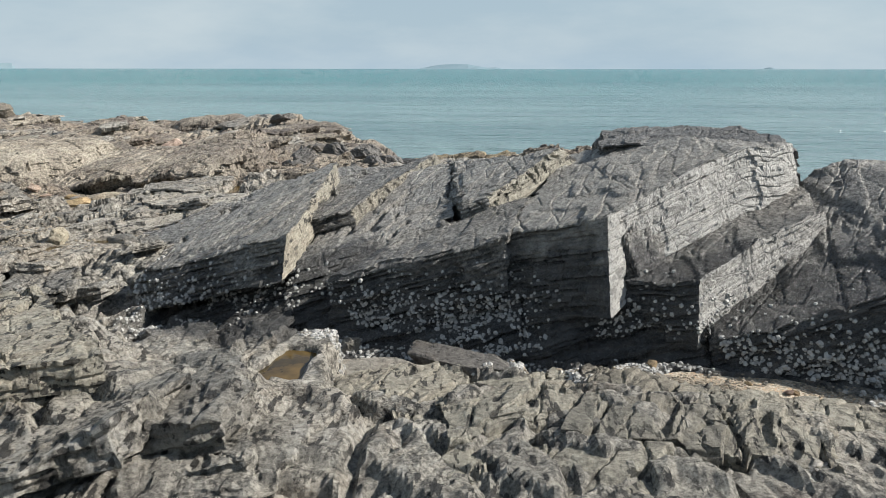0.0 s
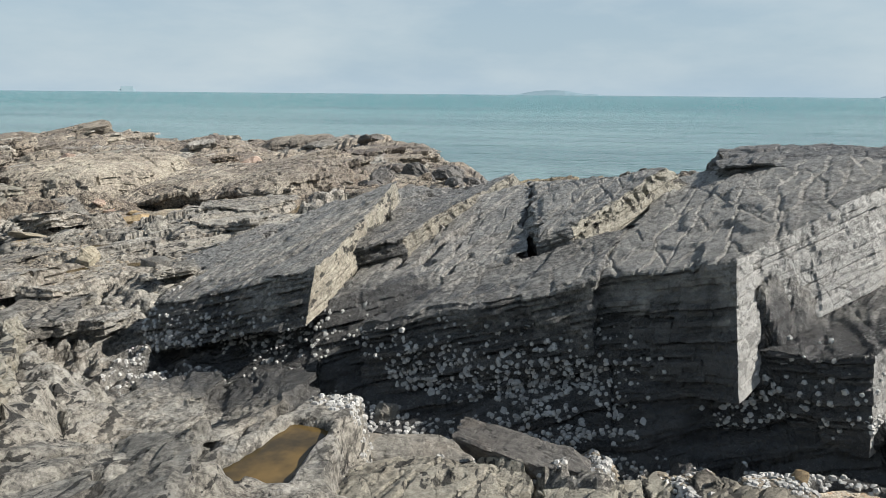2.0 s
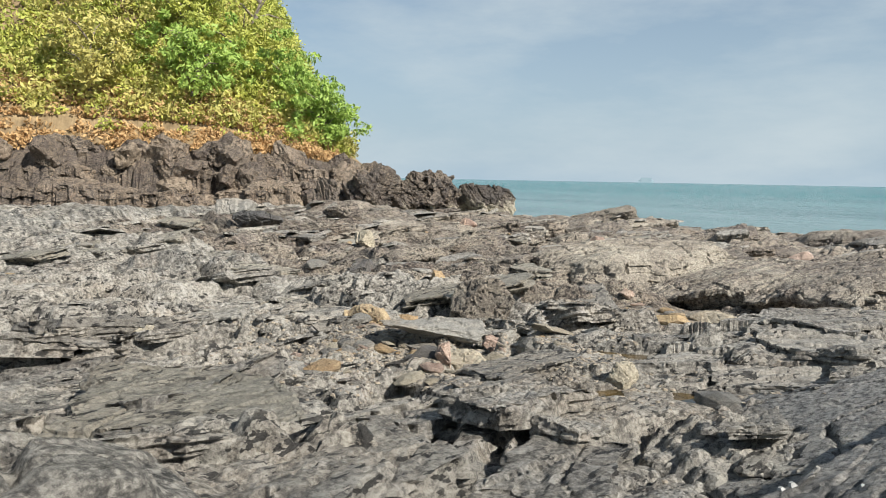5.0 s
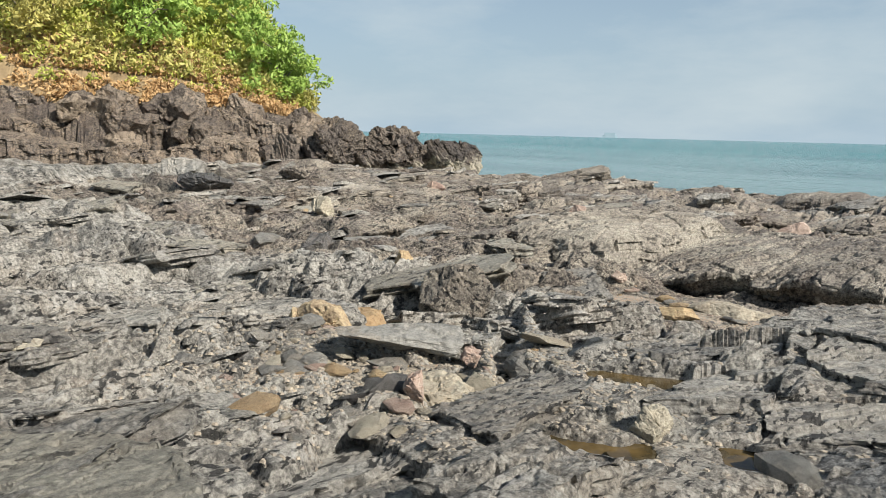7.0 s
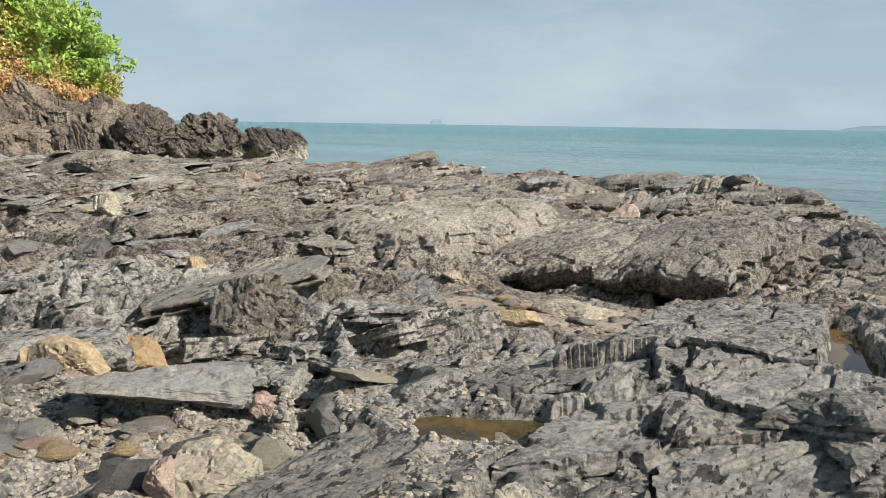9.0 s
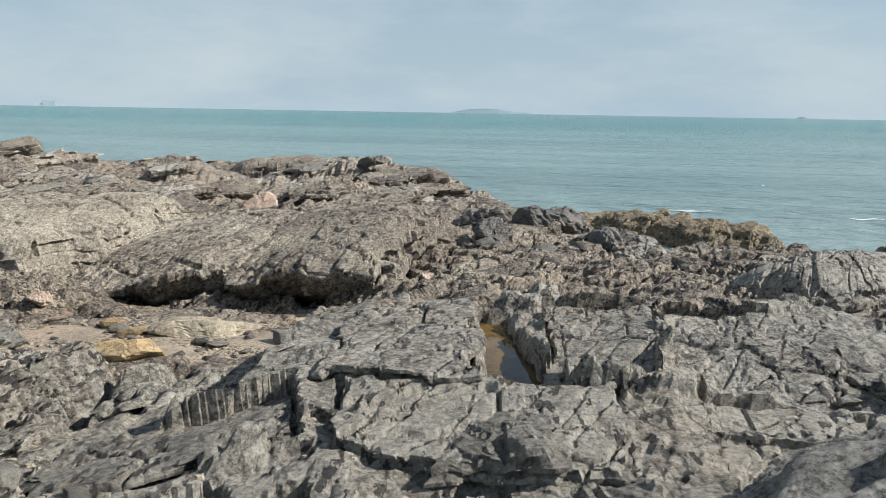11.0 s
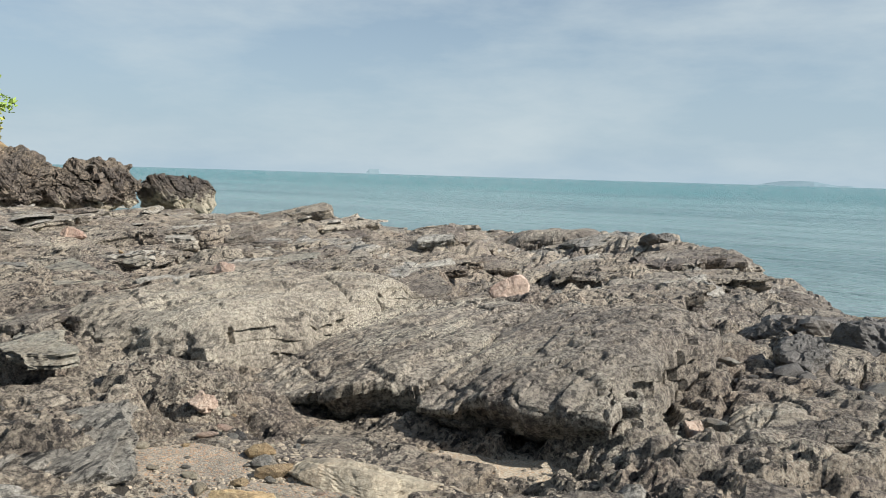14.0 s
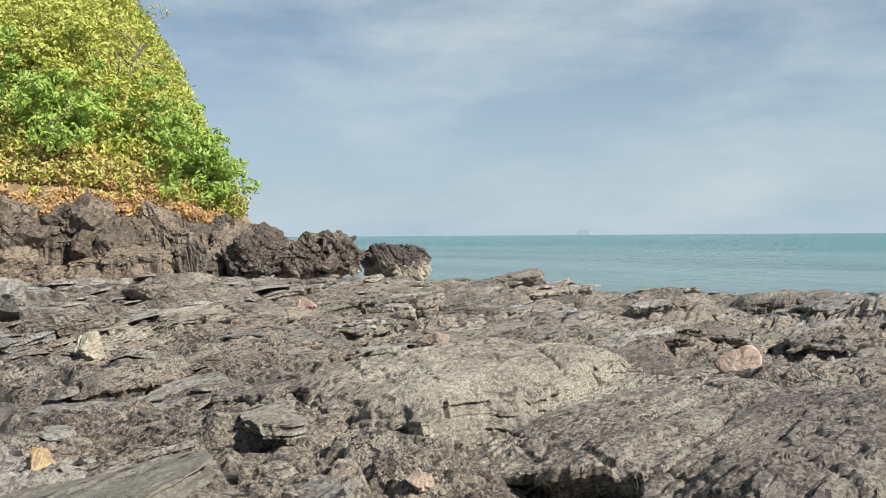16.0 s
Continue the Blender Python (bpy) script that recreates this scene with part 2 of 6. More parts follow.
    n3 = k.bump(k.math("SUBTRACT", 1.0, hollow), pits, 0.05, n2)
    n4 = k.bump(grain, 1.0, 0.036 * speckle, n3)
    k.link(n4, bsdf.inputs["Normal"])
    return m


M_ROCK = rock_material("grey_slate", (0.095, 0.090, 0.080), (0.265, 0.248, 0.213), (0.425, 0.40, 0.345), salt=0.35, rust=0.35, crust=0.5, rough=0.58, film_and_shade=True, warm=0.35, layered=1.3, busy=0.4, speckle=0.40)
M_RIDGE = rock_material("dark_slate", (0.065, 0.064, 0.062), (0.235, 0.23, 0.215), (0.38, 0.365, 0.33), rust=0.12, crust=0.3, pits=0.35, gloomy=0.15, rough=0.5, film_and_shade=True, bed=(-6, 18), warm=0.15, layered=1.7, bedded=True, busy=0.22, plates=0.35)
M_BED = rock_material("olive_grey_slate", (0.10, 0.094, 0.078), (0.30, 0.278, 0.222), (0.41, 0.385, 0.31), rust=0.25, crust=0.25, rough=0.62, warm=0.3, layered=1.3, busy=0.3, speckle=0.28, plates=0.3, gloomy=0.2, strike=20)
# paler slate for the ridge's +x scarps: their sunlight is put into the colour
M_SUNLIT_SCARP = rock_material("sunlit_pitted_rock", (0.28, 0.272, 0.255), (0.385, 0.375, 0.35), (0.46, 0.45, 0.42), busy=0.0, speckle=0.32, gloomy=0.1, rust=0.04, crust=0.1, rough=0.8, pits=0.45, warm=0.0, layered=0.2, plates=0.15)
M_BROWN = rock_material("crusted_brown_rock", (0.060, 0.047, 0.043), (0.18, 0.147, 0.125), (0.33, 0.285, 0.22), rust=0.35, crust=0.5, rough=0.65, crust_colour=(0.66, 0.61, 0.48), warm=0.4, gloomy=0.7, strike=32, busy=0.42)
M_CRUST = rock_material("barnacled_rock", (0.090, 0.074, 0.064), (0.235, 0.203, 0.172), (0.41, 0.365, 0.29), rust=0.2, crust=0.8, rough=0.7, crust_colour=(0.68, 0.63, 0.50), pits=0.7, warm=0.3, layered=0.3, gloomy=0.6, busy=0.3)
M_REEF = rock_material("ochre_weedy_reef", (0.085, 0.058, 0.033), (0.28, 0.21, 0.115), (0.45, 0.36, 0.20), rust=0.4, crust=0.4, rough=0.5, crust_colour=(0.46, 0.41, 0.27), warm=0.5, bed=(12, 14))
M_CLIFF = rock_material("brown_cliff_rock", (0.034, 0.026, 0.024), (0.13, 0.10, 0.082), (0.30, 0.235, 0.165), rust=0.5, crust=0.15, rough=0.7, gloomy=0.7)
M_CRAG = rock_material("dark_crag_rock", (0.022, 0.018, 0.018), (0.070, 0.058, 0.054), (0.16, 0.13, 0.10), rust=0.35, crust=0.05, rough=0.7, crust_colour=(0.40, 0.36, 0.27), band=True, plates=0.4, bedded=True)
M_STONE = rock_material("grey_stone", (0.12, 0.117, 0.105), (0.25, 0.24, 0.215), (0.35, 0.335, 0.29), rust=0.25, crust=0.25, rough=0.6, local=True, pits=0.4, busy=0.35)
M_DARKSTONE = rock_material("dark_stone", (0.032, 0.031, 0.030), (0.085, 0.082, 0.078), (0.14, 0.132, 0.12), rust=0.2, crust=0.1, rough=0.5, local=True, pits=0.4, plates=0.2, warm=0.15, busy=0.35)
M_OCHRE = rock_material("ochre_stone", (0.26, 0.16, 0.075), (0.46, 0.30, 0.14), (0.56, 0.42, 0.24), rust=0.35, crust=0.1, local=True, pits=0.3, busy=0.35)
M_TAN = rock_material("tan_stone", (0.25, 0.215, 0.15), (0.38, 0.335, 0.245), (0.48, 0.435, 0.335), rust=0.3, crust=0.2, local=True, pits=0.2, layered=0.25, plates=0.1, busy=0.2)
M_PINK = rock_material("pink_stone", (0.27, 0.17, 0.13), (0.44, 0.29, 0.22), (0.54, 0.42, 0.34), rust=0.3, crust=0.2, local=True, pits=0.3, busy=0.35)


def sea_material():
    m, nt, bsdf = material("teal_sea_water")
    k = Net(nt)
    geo = nt.nodes.new("ShaderNodeNewGeometry")
    pos = geo.outputs["Position"]
    sep = nt.nodes.new("ShaderNodeSeparateXYZ")
    k.link(pos, sep.inputs[0])
    far = k.span(sep.outputs[1], 24, 190)
    patch = k.noise(k.mapped(pos, (0.25, 1, 1)), 0.05, 4, 0.6)
    c = k.mix(far, (0.20, 0.29, 0.29), (0.004, 0.165, 0.158))
    c = k.mix(k.math("MULTIPLY", k.span(patch, 0.4, 0.65), 0.6), c, (0.02, 0.095, 0.10))
    k.link(c, bsdf.inputs["Base Color"])
    bsdf.inputs["Roughness"].default_value = 0.12
    bsdf.inputs["Specular IOR Level"].default_value = 0.4
    bsdf.inputs["IOR"].default_value = 1.33
    wave = k.noise(k.mapped(pos, (0.5, 1.25, 1)), 1.1, 5, 0.62)
    swell = k.noise(k.mapped(pos, (0.3, 1.0, 1)), 0.22, 4, 0.55)
    n1 = k.bump(swell, 1.0, 1.6)
    k.link(k.bump(wave, 1.0, 0.55, n1), bsdf.inputs["Normal"])
    return m


M_SEA = sea_material()


def plain_material(name, a, b, scale, rough=0.8, bump=0.01, island=False, through_light=0.0):
    m, nt, bsdf = material(name)
    k = Net(nt)
    geo = nt.nodes.new("ShaderNodeNewGeometry")
    pos = geo.outputs["Position"]
    n = k.noise(pos, scale, 5, 0.65)
    f = k.span(n, 0.35, 0.65)
    if island:
        f = k.math("ADD", k.math("MULTIPLY", f, 0.5), k.math("MULTIPLY", geo.outputs["Random Per Island"], 0.5))
    k.link(k.mix(f, a, b), bsdf.inputs["Base Color"])
    bsdf.inputs["Roughness"].default_value = rough
    bsdf.inputs["Specular IOR Level"].default_value = 0.3
    if bump:
        k.link(k.bump(n, 0.8, bump), bsdf.inputs["Normal"])
    if through_light:
        tr = nt.nodes.new("ShaderNodeBsdfTranslucent")
        k.link(k.mix(f, a, b), tr.inputs[0])
        mx = nt.nodes.new("ShaderNodeMixShader")
        mx.inputs[0].default_value = through_light
        k.link(bsdf.outputs[0], mx.inputs[1])
        k.link(tr.outputs[0], mx.inputs[2])
        k.link(mx.outputs[0], nt.nodes["Material Output"].inputs[0])
    return m


def gravel_material(name, scale, a, b, c3):
    """Small stones lying close, each of its own tint."""
    m, nt, bsdf = material(name)
    k = Net(nt)
    geo = nt.nodes.new("ShaderNodeNewGeometry")
    pos = geo.outputs["Position"]
    tint = k.voronoi(pos, scale, "F1", 1)
    sep = nt.nodes.new("ShaderNodeSeparateColor")
    k.link(tint, sep.inputs[0])
    near = k.voronoi(pos, scale, "F1", 0)
    c = k.mix(sep.outputs[0], a, b)
    c = k.mix(k.span(sep.outputs[1], 0.7, 0.9), c, c3)
    c = k.mix(k.span(near, 0.5, 0.85, 0.0, 0.6), c, tuple(0.2 * v for v in a))
    c = k.mix(k.span(k.noise(pos, 2.5, 4, 0.6), 0.45, 0.65, 0.0, 0.6), c, tuple(0.5 * v for v in a))
    k.link(c, bsdf.inputs["Base Color"])
    bsdf.inputs["Roughness"].default_value = 0.8
    k.link(k.bump(k.math("SUBTRACT", 1.0, near), 1.0, 0.5 / scale), bsdf.inputs["Normal"])
    return m


M_SHINGLE = gravel_material("tan_shingle", 110.0, (0.20, 0.18, 0.15), (0.44, 0.385, 0.30), (0.46, 0.28, 0.16))
M_SAND = gravel_material("shell_sand", 120.0, (0.32, 0.265, 0.19), (0.62, 0.55, 0.44), (0.50, 0.33, 0.20))
M_SHELL = plain_material("oyster_shell", (0.20, 0.20, 0.19), (0.56, 0.55, 0.52), 40, 0.55, 0.004, island=True)
M_LEAF = plain_material("green_leaves", (0.21, 0.26, 0.05), (0.66, 0.66, 0.16), 0.5, 0.5, 0, island=True, through_light=0.3)
M_LEAF_TREE = plain_material("fresh_green_leaves", (0.19, 0.31, 0.06), (0.45, 0.58, 0.14), 0.8, 0.45, 0, island=True, through_light=0.3)
M_LEAF_YELLOW = plain_material("yellow_green_leaves", (0.31, 0.31, 0.09), (0.68, 0.60, 0.20), 0.6, 0.55, 0, island=True, through_light=0.3)
M_STRAW = plain_material("dry_straw", (0.40, 0.25, 0.11), (0.64, 0.43, 0.21), 1.5, 0.8, 0, island=True, through_light=0.2)
M_BARK = plain_material("grey_bark", (0.10, 0.08, 0.06), (0.26, 0.22, 0.18), 9, 0.85, 0.02)
M_SOIL = plain_material("dry_hill_soil", (0.14, 0.10, 0.055), (0.30, 0.22, 0.12), 1.2, 0.9, 0.05)
M_HAZE = plain_material("hazy_far_land", (0.17, 0.25, 0.29), (0.20, 0.28, 0.32), 0.02, 1.0, 0)


def pool_material():
    m, nt, bsdf = material("brown_pool_water")
    k = Net(nt)
    geo = nt.nodes.new("ShaderNodeNewGeometry")
    n = k.noise(geo.outputs["Position"], 5.0, 4, 0.6)
    k.link(k.mix(k.span(n, 0.35, 0.65), (0.045, 0.034, 0.016), (0.13, 0.085, 0.03)), bsdf.inputs["Base Color"])
    bsdf.inputs["Roughness"].default_value = 0.04
    bsdf.inputs["IOR"].default_value = 1.33
    k.link(k.bump(k.noise(geo.outputs["Position"], 18.0, 2, 0.5), 0.1, 0.003), bsdf.inputs["Normal"])
    return m


M_POOL = pool_material()

M_QUARTZ = plain_material("white_quartz", (0.34, 0.32, 0.28), (0.54, 0.51, 0.46), 30, 0.6, 0.01)
M_CHIPS = plain_material("mixed_shingle", (0.10, 0.095, 0.085), (0.44, 0.37, 0.275), 25, 0.75, 0.004, island=True)
M_FOAM = plain_material("sea_foam", (0.40, 0.47, 0.47), (0.75, 0.79, 0.79), 14, 0.7, 0.01)
M_SHIP = plain_material("hazy_ship_hull", (0.24, 0.32, 0.36), (0.27, 0.35, 0.39), 0.02, 1.0, 0)
M_GRIT = plain_material("dark_gully_grit", (0.06, 0.055, 0.048), (0.34, 0.29, 0.22), 25, 0.75, 0.004, island=True)

# ---- ground ----
def part(name, bm, mat, parent=None, label="", smooth=False):
    me = bpy.data.meshes.new(name)
    bm.to_mesh(me)
    bm.free()
    for p in me.polygons:
        p.use_smooth = smooth
    me.materials.append(mat)
    ob = new(name, me)
    if parent:
        ob.parent = parent
    if label:
        tagged(ob, label)
    return ob


def grid_object(name, X, Y, Z, mat, smooth=False, second=None, mask=None):
    """One sheet from arrays of equal shape."""
    r, c = X.shape
    co = np.stack([X, Y, Z], -1).reshape(-1, 3).astype(np.float32)
    i = np.arange(r * c).reshape(r, c)
    q = np.stack([i[:-1, :-1], i[:-1, 1:], i[1:, 1:], i[1:, :-1]], -1).reshape(-1, 4).astype(np.int32)
    me = bpy.data.meshes.new(name)
    me.vertices.add(len(co))
    me.vertices.foreach_set("co", co.ravel())
    me.loops.add(q.size)
    me.loops.foreach_set("vertex_index", q.ravel())
    me.polygons.add(len(q))
    me.polygons.foreach_set("loop_start", np.arange(0, q.size, 4, dtype=np.int32))
    me.polygons.foreach_set("loop_total", np.full(len(q), 4, np.int32))
    me.polygons.foreach_set("use_smooth", np.full(len(q), smooth))
    me.update(calc_edges=True)
    me.materials.append(mat)
    if second:
        me.materials.append(second)
        f = (mask[:-1, :-1] + mask[1:, 1:]).ravel() > 1.0
        me.polygons.foreach_set("material_index", f.astype(np.int32))
    return new(name, me)


def shore_distance(x, y):
    """Metres inside the shoreline, negative out at sea."""
    pts = [(-60, 46), (-36, 44), (-30, 41), (-24, 35), (-18, 32), (-11, 37), (-5, 36.5), (-3.1, 29.5), (-2.1, 25.6), (-1.2, 21.8), (-0.2, 18.6), (0.7, 16.3), (2.0, 14.9),
           (4.6, 12.4), (9, 9.5), (14, 9), (24, 7), (24, -30), (-60, -30)]
    best, inside = np.full(np.shape(x), 1e9), np.zeros(np.shape(x), bool)
    for (ax, ay), (bx, by) in zip(pts, pts[1:] + pts[:1]):
        dx, dy = bx - ax, by - ay
        t = np.clip(((x - ax) * dx + (y - ay) * dy) / (dx * dx + dy * dy), 0, 1)
        best = np.minimum(best, np.hypot(x - ax - t * dx, y - ay - t * dy))
        cross = ((ay > y) != (by > y)) & (x < (bx - ax) * (y - ay) / (by - ay + 1e-12) + ax)
        inside ^= cross
    return np.where(inside, best, -best)


def lump(x, y, cx, cy, rx, ry, turn, height, edge=0.5):
    """A flat-topped swelling of the rock: 1 inside, falling off over the outer part."""
    a = radians(turn)
    u, v = ((x - cx) * math.cos(a) + (y - cy) * math.sin(a)) / rx, (-(x - cx) * math.sin(a) + (y - cy) * math.cos(a)) / ry
    d = np.sqrt(u * u + v * v) + 0.22 * pn(x * 1.1 + cx, y * 1.1 + cy, 31) + 0.1 * pn(x * 3.3, y * 3.3, 33)
    return height * step(1.0, 1.0 - edge, d)


def base_height(x, y):
    """The broad form of the shore, without the fine relief."""
    z = np.full(np.shape(x), -1.50)
    z = z - 0.36 * step(12, 20, y + 0.25 * x) - 0.38 * step(18, 32, y + 0.2 * x) - 0.42 * step(-4.6, -1.6, x - 0.08 * y) * step(11.6, 15.5, y)
    z = z + 0.20 * step(-9, -16, x) * step(34, 22, y) - 0.45 * step(-21, -30, x)
    z = z + lump(x, y, -0.1, 2.1, 3.2, 1.15, -3, 0.20, 0.30)
    z = z + lump(x, y, -2.75, 3.35, 1.45, 1.15, -25, 0.27, 0.3)
    z = z + lump(x, y, -1.35, 2.75, 0.75, 0.8, 0, 0.16, 0.6)
    z = z - lump(x, y, 1.7, 3.45, 0.95, 0.33, -12, 0.12, 0.5)
    z = z + lump(x, y, -2.3, 7.3, 1.6, 1.6, 30, 0.13, 0.4)
    z = z + lump(x, y, -1.4, 8.9, 2.3, 1.2, -10, 0.18, 0.5)
    z = z - lump(x, y, -4.4, 10.1, 1.6, 1.1, 0, 0.27, 0.5)
    z = z - lump(x, y, -5.1, 12.0, 2.9, 1.6, 0, 0.26, 0.5)
    z = z - lump(x, y, -6.0, 7.7, 1.5, 1.1, 10, 0.18, 0.6)
    z = z + lump(x, y, -8.4, 11.2, 1.5, 0.9, 10, 0.14, 0.5)
    z = z + lump(x, y, -7.8, 15.0, 2.0, 1.2, 10, 0.20, 0.5)
    z = z + lump(x, y, -9.4, 19.8, 2.6, 1.5, -10, 0.25, 0.5)
    z = z + lump(x, y, -4.9, 15.6, 1.8, 1.3, -25, 0.10, 0.5)
    z = z - lump(x, y, -5.4, 15.6, 1.7, 1.7, 0, 0.26, 0.5)
    z = z - lump(x, y, -6.4, 18.2, 1.7, 2.2, 0, 0.26, 0.5)
    z = z + lump(x, y, -4.8, 20.5, 1.8, 1.8, 25, 0.20, 0.6)
    z = z + lump(x, y, -5.6, 26.5, 2.2, 2.5, 15, 0.40, 0.6)
    z = z + lump(x, y, -13, 24, 4.0, 2.5, 20, 0.25, 0.6)
    z = z + lump(x, y, 2.3, 11.9, 2.0, 1.1, 25, 0.36, 0.8)
    z = z - lump(x, y, -0.7, 4.3, 2.3, 0.62, -6, 0.10, 0.6)
    z = z - lump(x, y, -4.9, 6.3, 1.4, 0.9, 20, 0.12, 0.6)
    z = z + lump(x, y, -3.0, 2.75, 1.3, 1.0, -20, 0.26, 0.7)
    return z


def beds(h, u, thick, dip, sharp):
    """Snaps a height to the tilted bedding planes: dip slopes that end in small scarps."""
    b = (h - u * dip) / thick
    f = b - np.floor(b)
    return (np.floor(b) + step(1 - sharp, 1, f)) * thick + u * dip


def relief(h, x, y, far, calm=0.0):
    """Fine form of the rock on a broad height h: blocks and plates broken along straight joints, small ledges, pits along the beds."""
    wx = x + 0.05 * fbm(x * 0.9, y * 0.9, 2, 3)
    wy = y + 0.05 * fbm(x * 0.9, y * 0.9, 2, 7)
    # the strike swings to the right farther out
    u = wx - 0.05 * wy - 0.48 * np.log1p(np.exp((wy - 6.3) / 0.8))
    u = np.where(wy > 16, wx - 0.05 * wy - 0.6 * (wy - 6.3), u)
    v = wy + 0.15 * wx
    rough = np.clip((0.25 + 0.9 * step(-0.12, 0.20, pn(x * 0.6, y * 0.6, 21))) * (1 - 0.8 * calm), 0.08, 1.15)
    near = 1 - 0.6 * step(0.25, 0.9, far)
    h = h + (0.06 + 0.15 * far) * fbm(x * 0.8, y * 0.8, 3, 51, 0.5)
    out = step(4.6, 6.5, y - 0.35 * (x + 3)) * (1 - 0.7 * calm)
    e0, w0, p0 = facets(u * 0.42, v * 0.36, 17, 0.20, 0.30)
    h = h + out * (0.16 * (w0 - 0.5) + 0.42 * p0 - 0.18 * step(0.06, 0.0, e0))
    e1, w1, p1 = facets(u * 1.1, v * 0.8, 11, 0.12, 0.24)
    h = h + (1 + 0.6 * far) * ((0.07 + 0.09 * out) * (w1 - 0.5) + 0.45 * p1 * (1 - 0.5 * calm) - 0.13 * step(0.07, 0.0, e1) * (1 - 0.4 * calm))
    # ledges that step up away from the start of the walk
    h = 0.45 * h + 0.55 * beds(h + 0.03 * pn(x * 2.2, y * 2.2, 55) + 0.04 * (w1 - 0.5), -0.55 * x - 0.85 * y, 0.085 + 0.09 * far, 0.24, 0.16)
    e2, w2, p2 = facets(u * 3.1, v * 2.0, 13, 0.07, 0.22)
    e3, w3, p3 = facets(u * 8.5, v * 5.0, 15, 0.03, 0.14)
    e4, w4, p4 = facets(u * 19.0, v * 9.0, 75, 0.01, 0.08)
    h = h + (0.35 + 0.65 * rough) * (0.055 * (w2 - 0.5) + 0.40 * p2 - 0.085 * step(0.13, 0.04, e2) * step(-0.25, 0.1, pn(x * 1.3, y * 1.3, 57)))
    h = h + near * (0.25 + 0.75 * rough) * (0.024 * (w3 - 0.5) + 0.35 * p3 - 0.025 * step(0.16, 0.04, e3))
    h = h + near * rough * (0.010 * (w4 - 0.5) + 0.25 * p4)
    # solution pits strung along the beds
    strung = step(-0.1, 0.15, pn(u * 1.1, v * 0.6, 70))
    h = h - near * strung * 0.055 * step(0.24, 0.30, pn(u * 11, v * 4.0, 66)) * (1 - 0.5 * calm)
    h = h - near * rough * (0.09 * step(0.19, 0.27, pn(u * 7, v * 4.2, 61)) + 0.045 * step(0.18, 0.26, pn(u * 17, v * 10, 63)))
    return h


def rock_height(x, y):
    far = step(9, 24, np.hypot(x + 3, y - 5))
    h = base_height(x, y)
    steep = np.hypot(*np.gradient(h, y[:, 0], x[0]))
    calm = lump(x, y, -2.7, 3.2, 1.3, 1.0, -25, 1.0, 0.15) + lump(x, y, -5.6, 4.6, 1.0, 0.5, 10, 0.8, 0.5) + lump(x, y, 0.4, 2.6, 2.6, 1.1, -10, 0.95, 0.3) + lump(x, y, -2.4, 7.5, 1.5, 1.3, 30, 0.8, 0.3) + lump(x, y, -1.2, 9.3, 2.1, 1.5, -5, 0.9, 0.2) + lump(x, y, -0.4, 11.4, 2.6, 1.7, 10, 0.85, 0.3) + lump(x, y, -5.2, 12.2, 3.4, 2.2, 0, 0.8, 0.4)
    return relief(h, x, y, far, np.clip(calm + 1.1 * step(0.35, 0.9, steep), 0, 1.1))


# water and sand lying in hollows: x, y, level, half length, half width, turn
HOLLOWS = {"pool_1": (-0.77, 3.42, -1.42, 0.26, 0.10, 80), "pool_2": (-3.72, 7.12, -1.50, 0.30, 0.13, 35), "pool_3": (-3.02, 6.42, -1.49, 0.30, 0.14, 35),
           "pool_4": (-3.45, 6.12, -1.51, 0.25, 0.14, 35), "pool_5": (-2.46, 8.78, -1.43, 0.62, 0.10, 95), "sand_1": (1.50, 3.42, -1.50, 0.40, 0.12, -16),
           "sand_2": (-4.0, 10.72, -1.80, 0.62, 0.16, 4), "sand_4": (-4.70, 9.72, -1.70, 0.80, 0.30, 0), "sand_3": (-4.95, 6.35, -1.63, 0.85, 0.38, 20)}


def carve(z, x, y):
    """Opens the hollows and closes their rims."""
    for name, (cx, cy, level, rx, ry, turn) in HOLLOWS.items():
        a = radians(turn)
        u, v = ((x - cx) * math.cos(a) + (y - cy) * math.sin(a)) / rx, (-(x - cx) * math.sin(a) + (y - cy) * math.cos(a)) / ry
        straight = name.startswith("pool")
        d = np.maximum(np.abs(u), np.abs(v) * (1 + 0.4 * u)) + 0.12 * pn(x * 9, y * 9, 83) if straight else (np.abs(u) ** 3 + np.abs(v) ** 3) ** (1 / 3) + 0.5 * (facets(x * 5, y * 5, 81, 0, 0)[1] - 0.5) + 0.2 * pn(x * 8, y * 8, 83)
        sand = name.startswith("sand")
        keep = 0.5 * (z - level) + 0.3 * fbm(x * 3, y * 3, 3, 85) if sand else 0.0
        z = np.where(d < 1, np.minimum(z, level - 0.03 + np.clip(keep, -0.1, 0.14)), z)
        z = np.where((d >= 1) & (d < 1.6) & straight, np.minimum(z, level + 0.05 + 0.45 * (d - 1)), z)
        z = np.where((d >= 1) & (d < (1.7 if sand else 2.2)), np.maximum(z, level + (0.015 if sand else 0.03) + 0.02 * pn(x * 9, y * 9, 87)), z)
    return z


def ground_height(x, y):
    rock_z, base_z = rock_height(x, y), base_height(x, y)
    z = rock_z
    d = shore_distance(x, y) + 0.6 * fbm(x * 0.7, y * 0.7, 4, 71)
    z = z - 0.35 * step(2.5, 0.0, d)
    z = np.where(d < 0.3, np.minimum(z, z + (d - 0.3) * 0.55), z)
    return carve(np.maximum(z, -4.2), x, y)


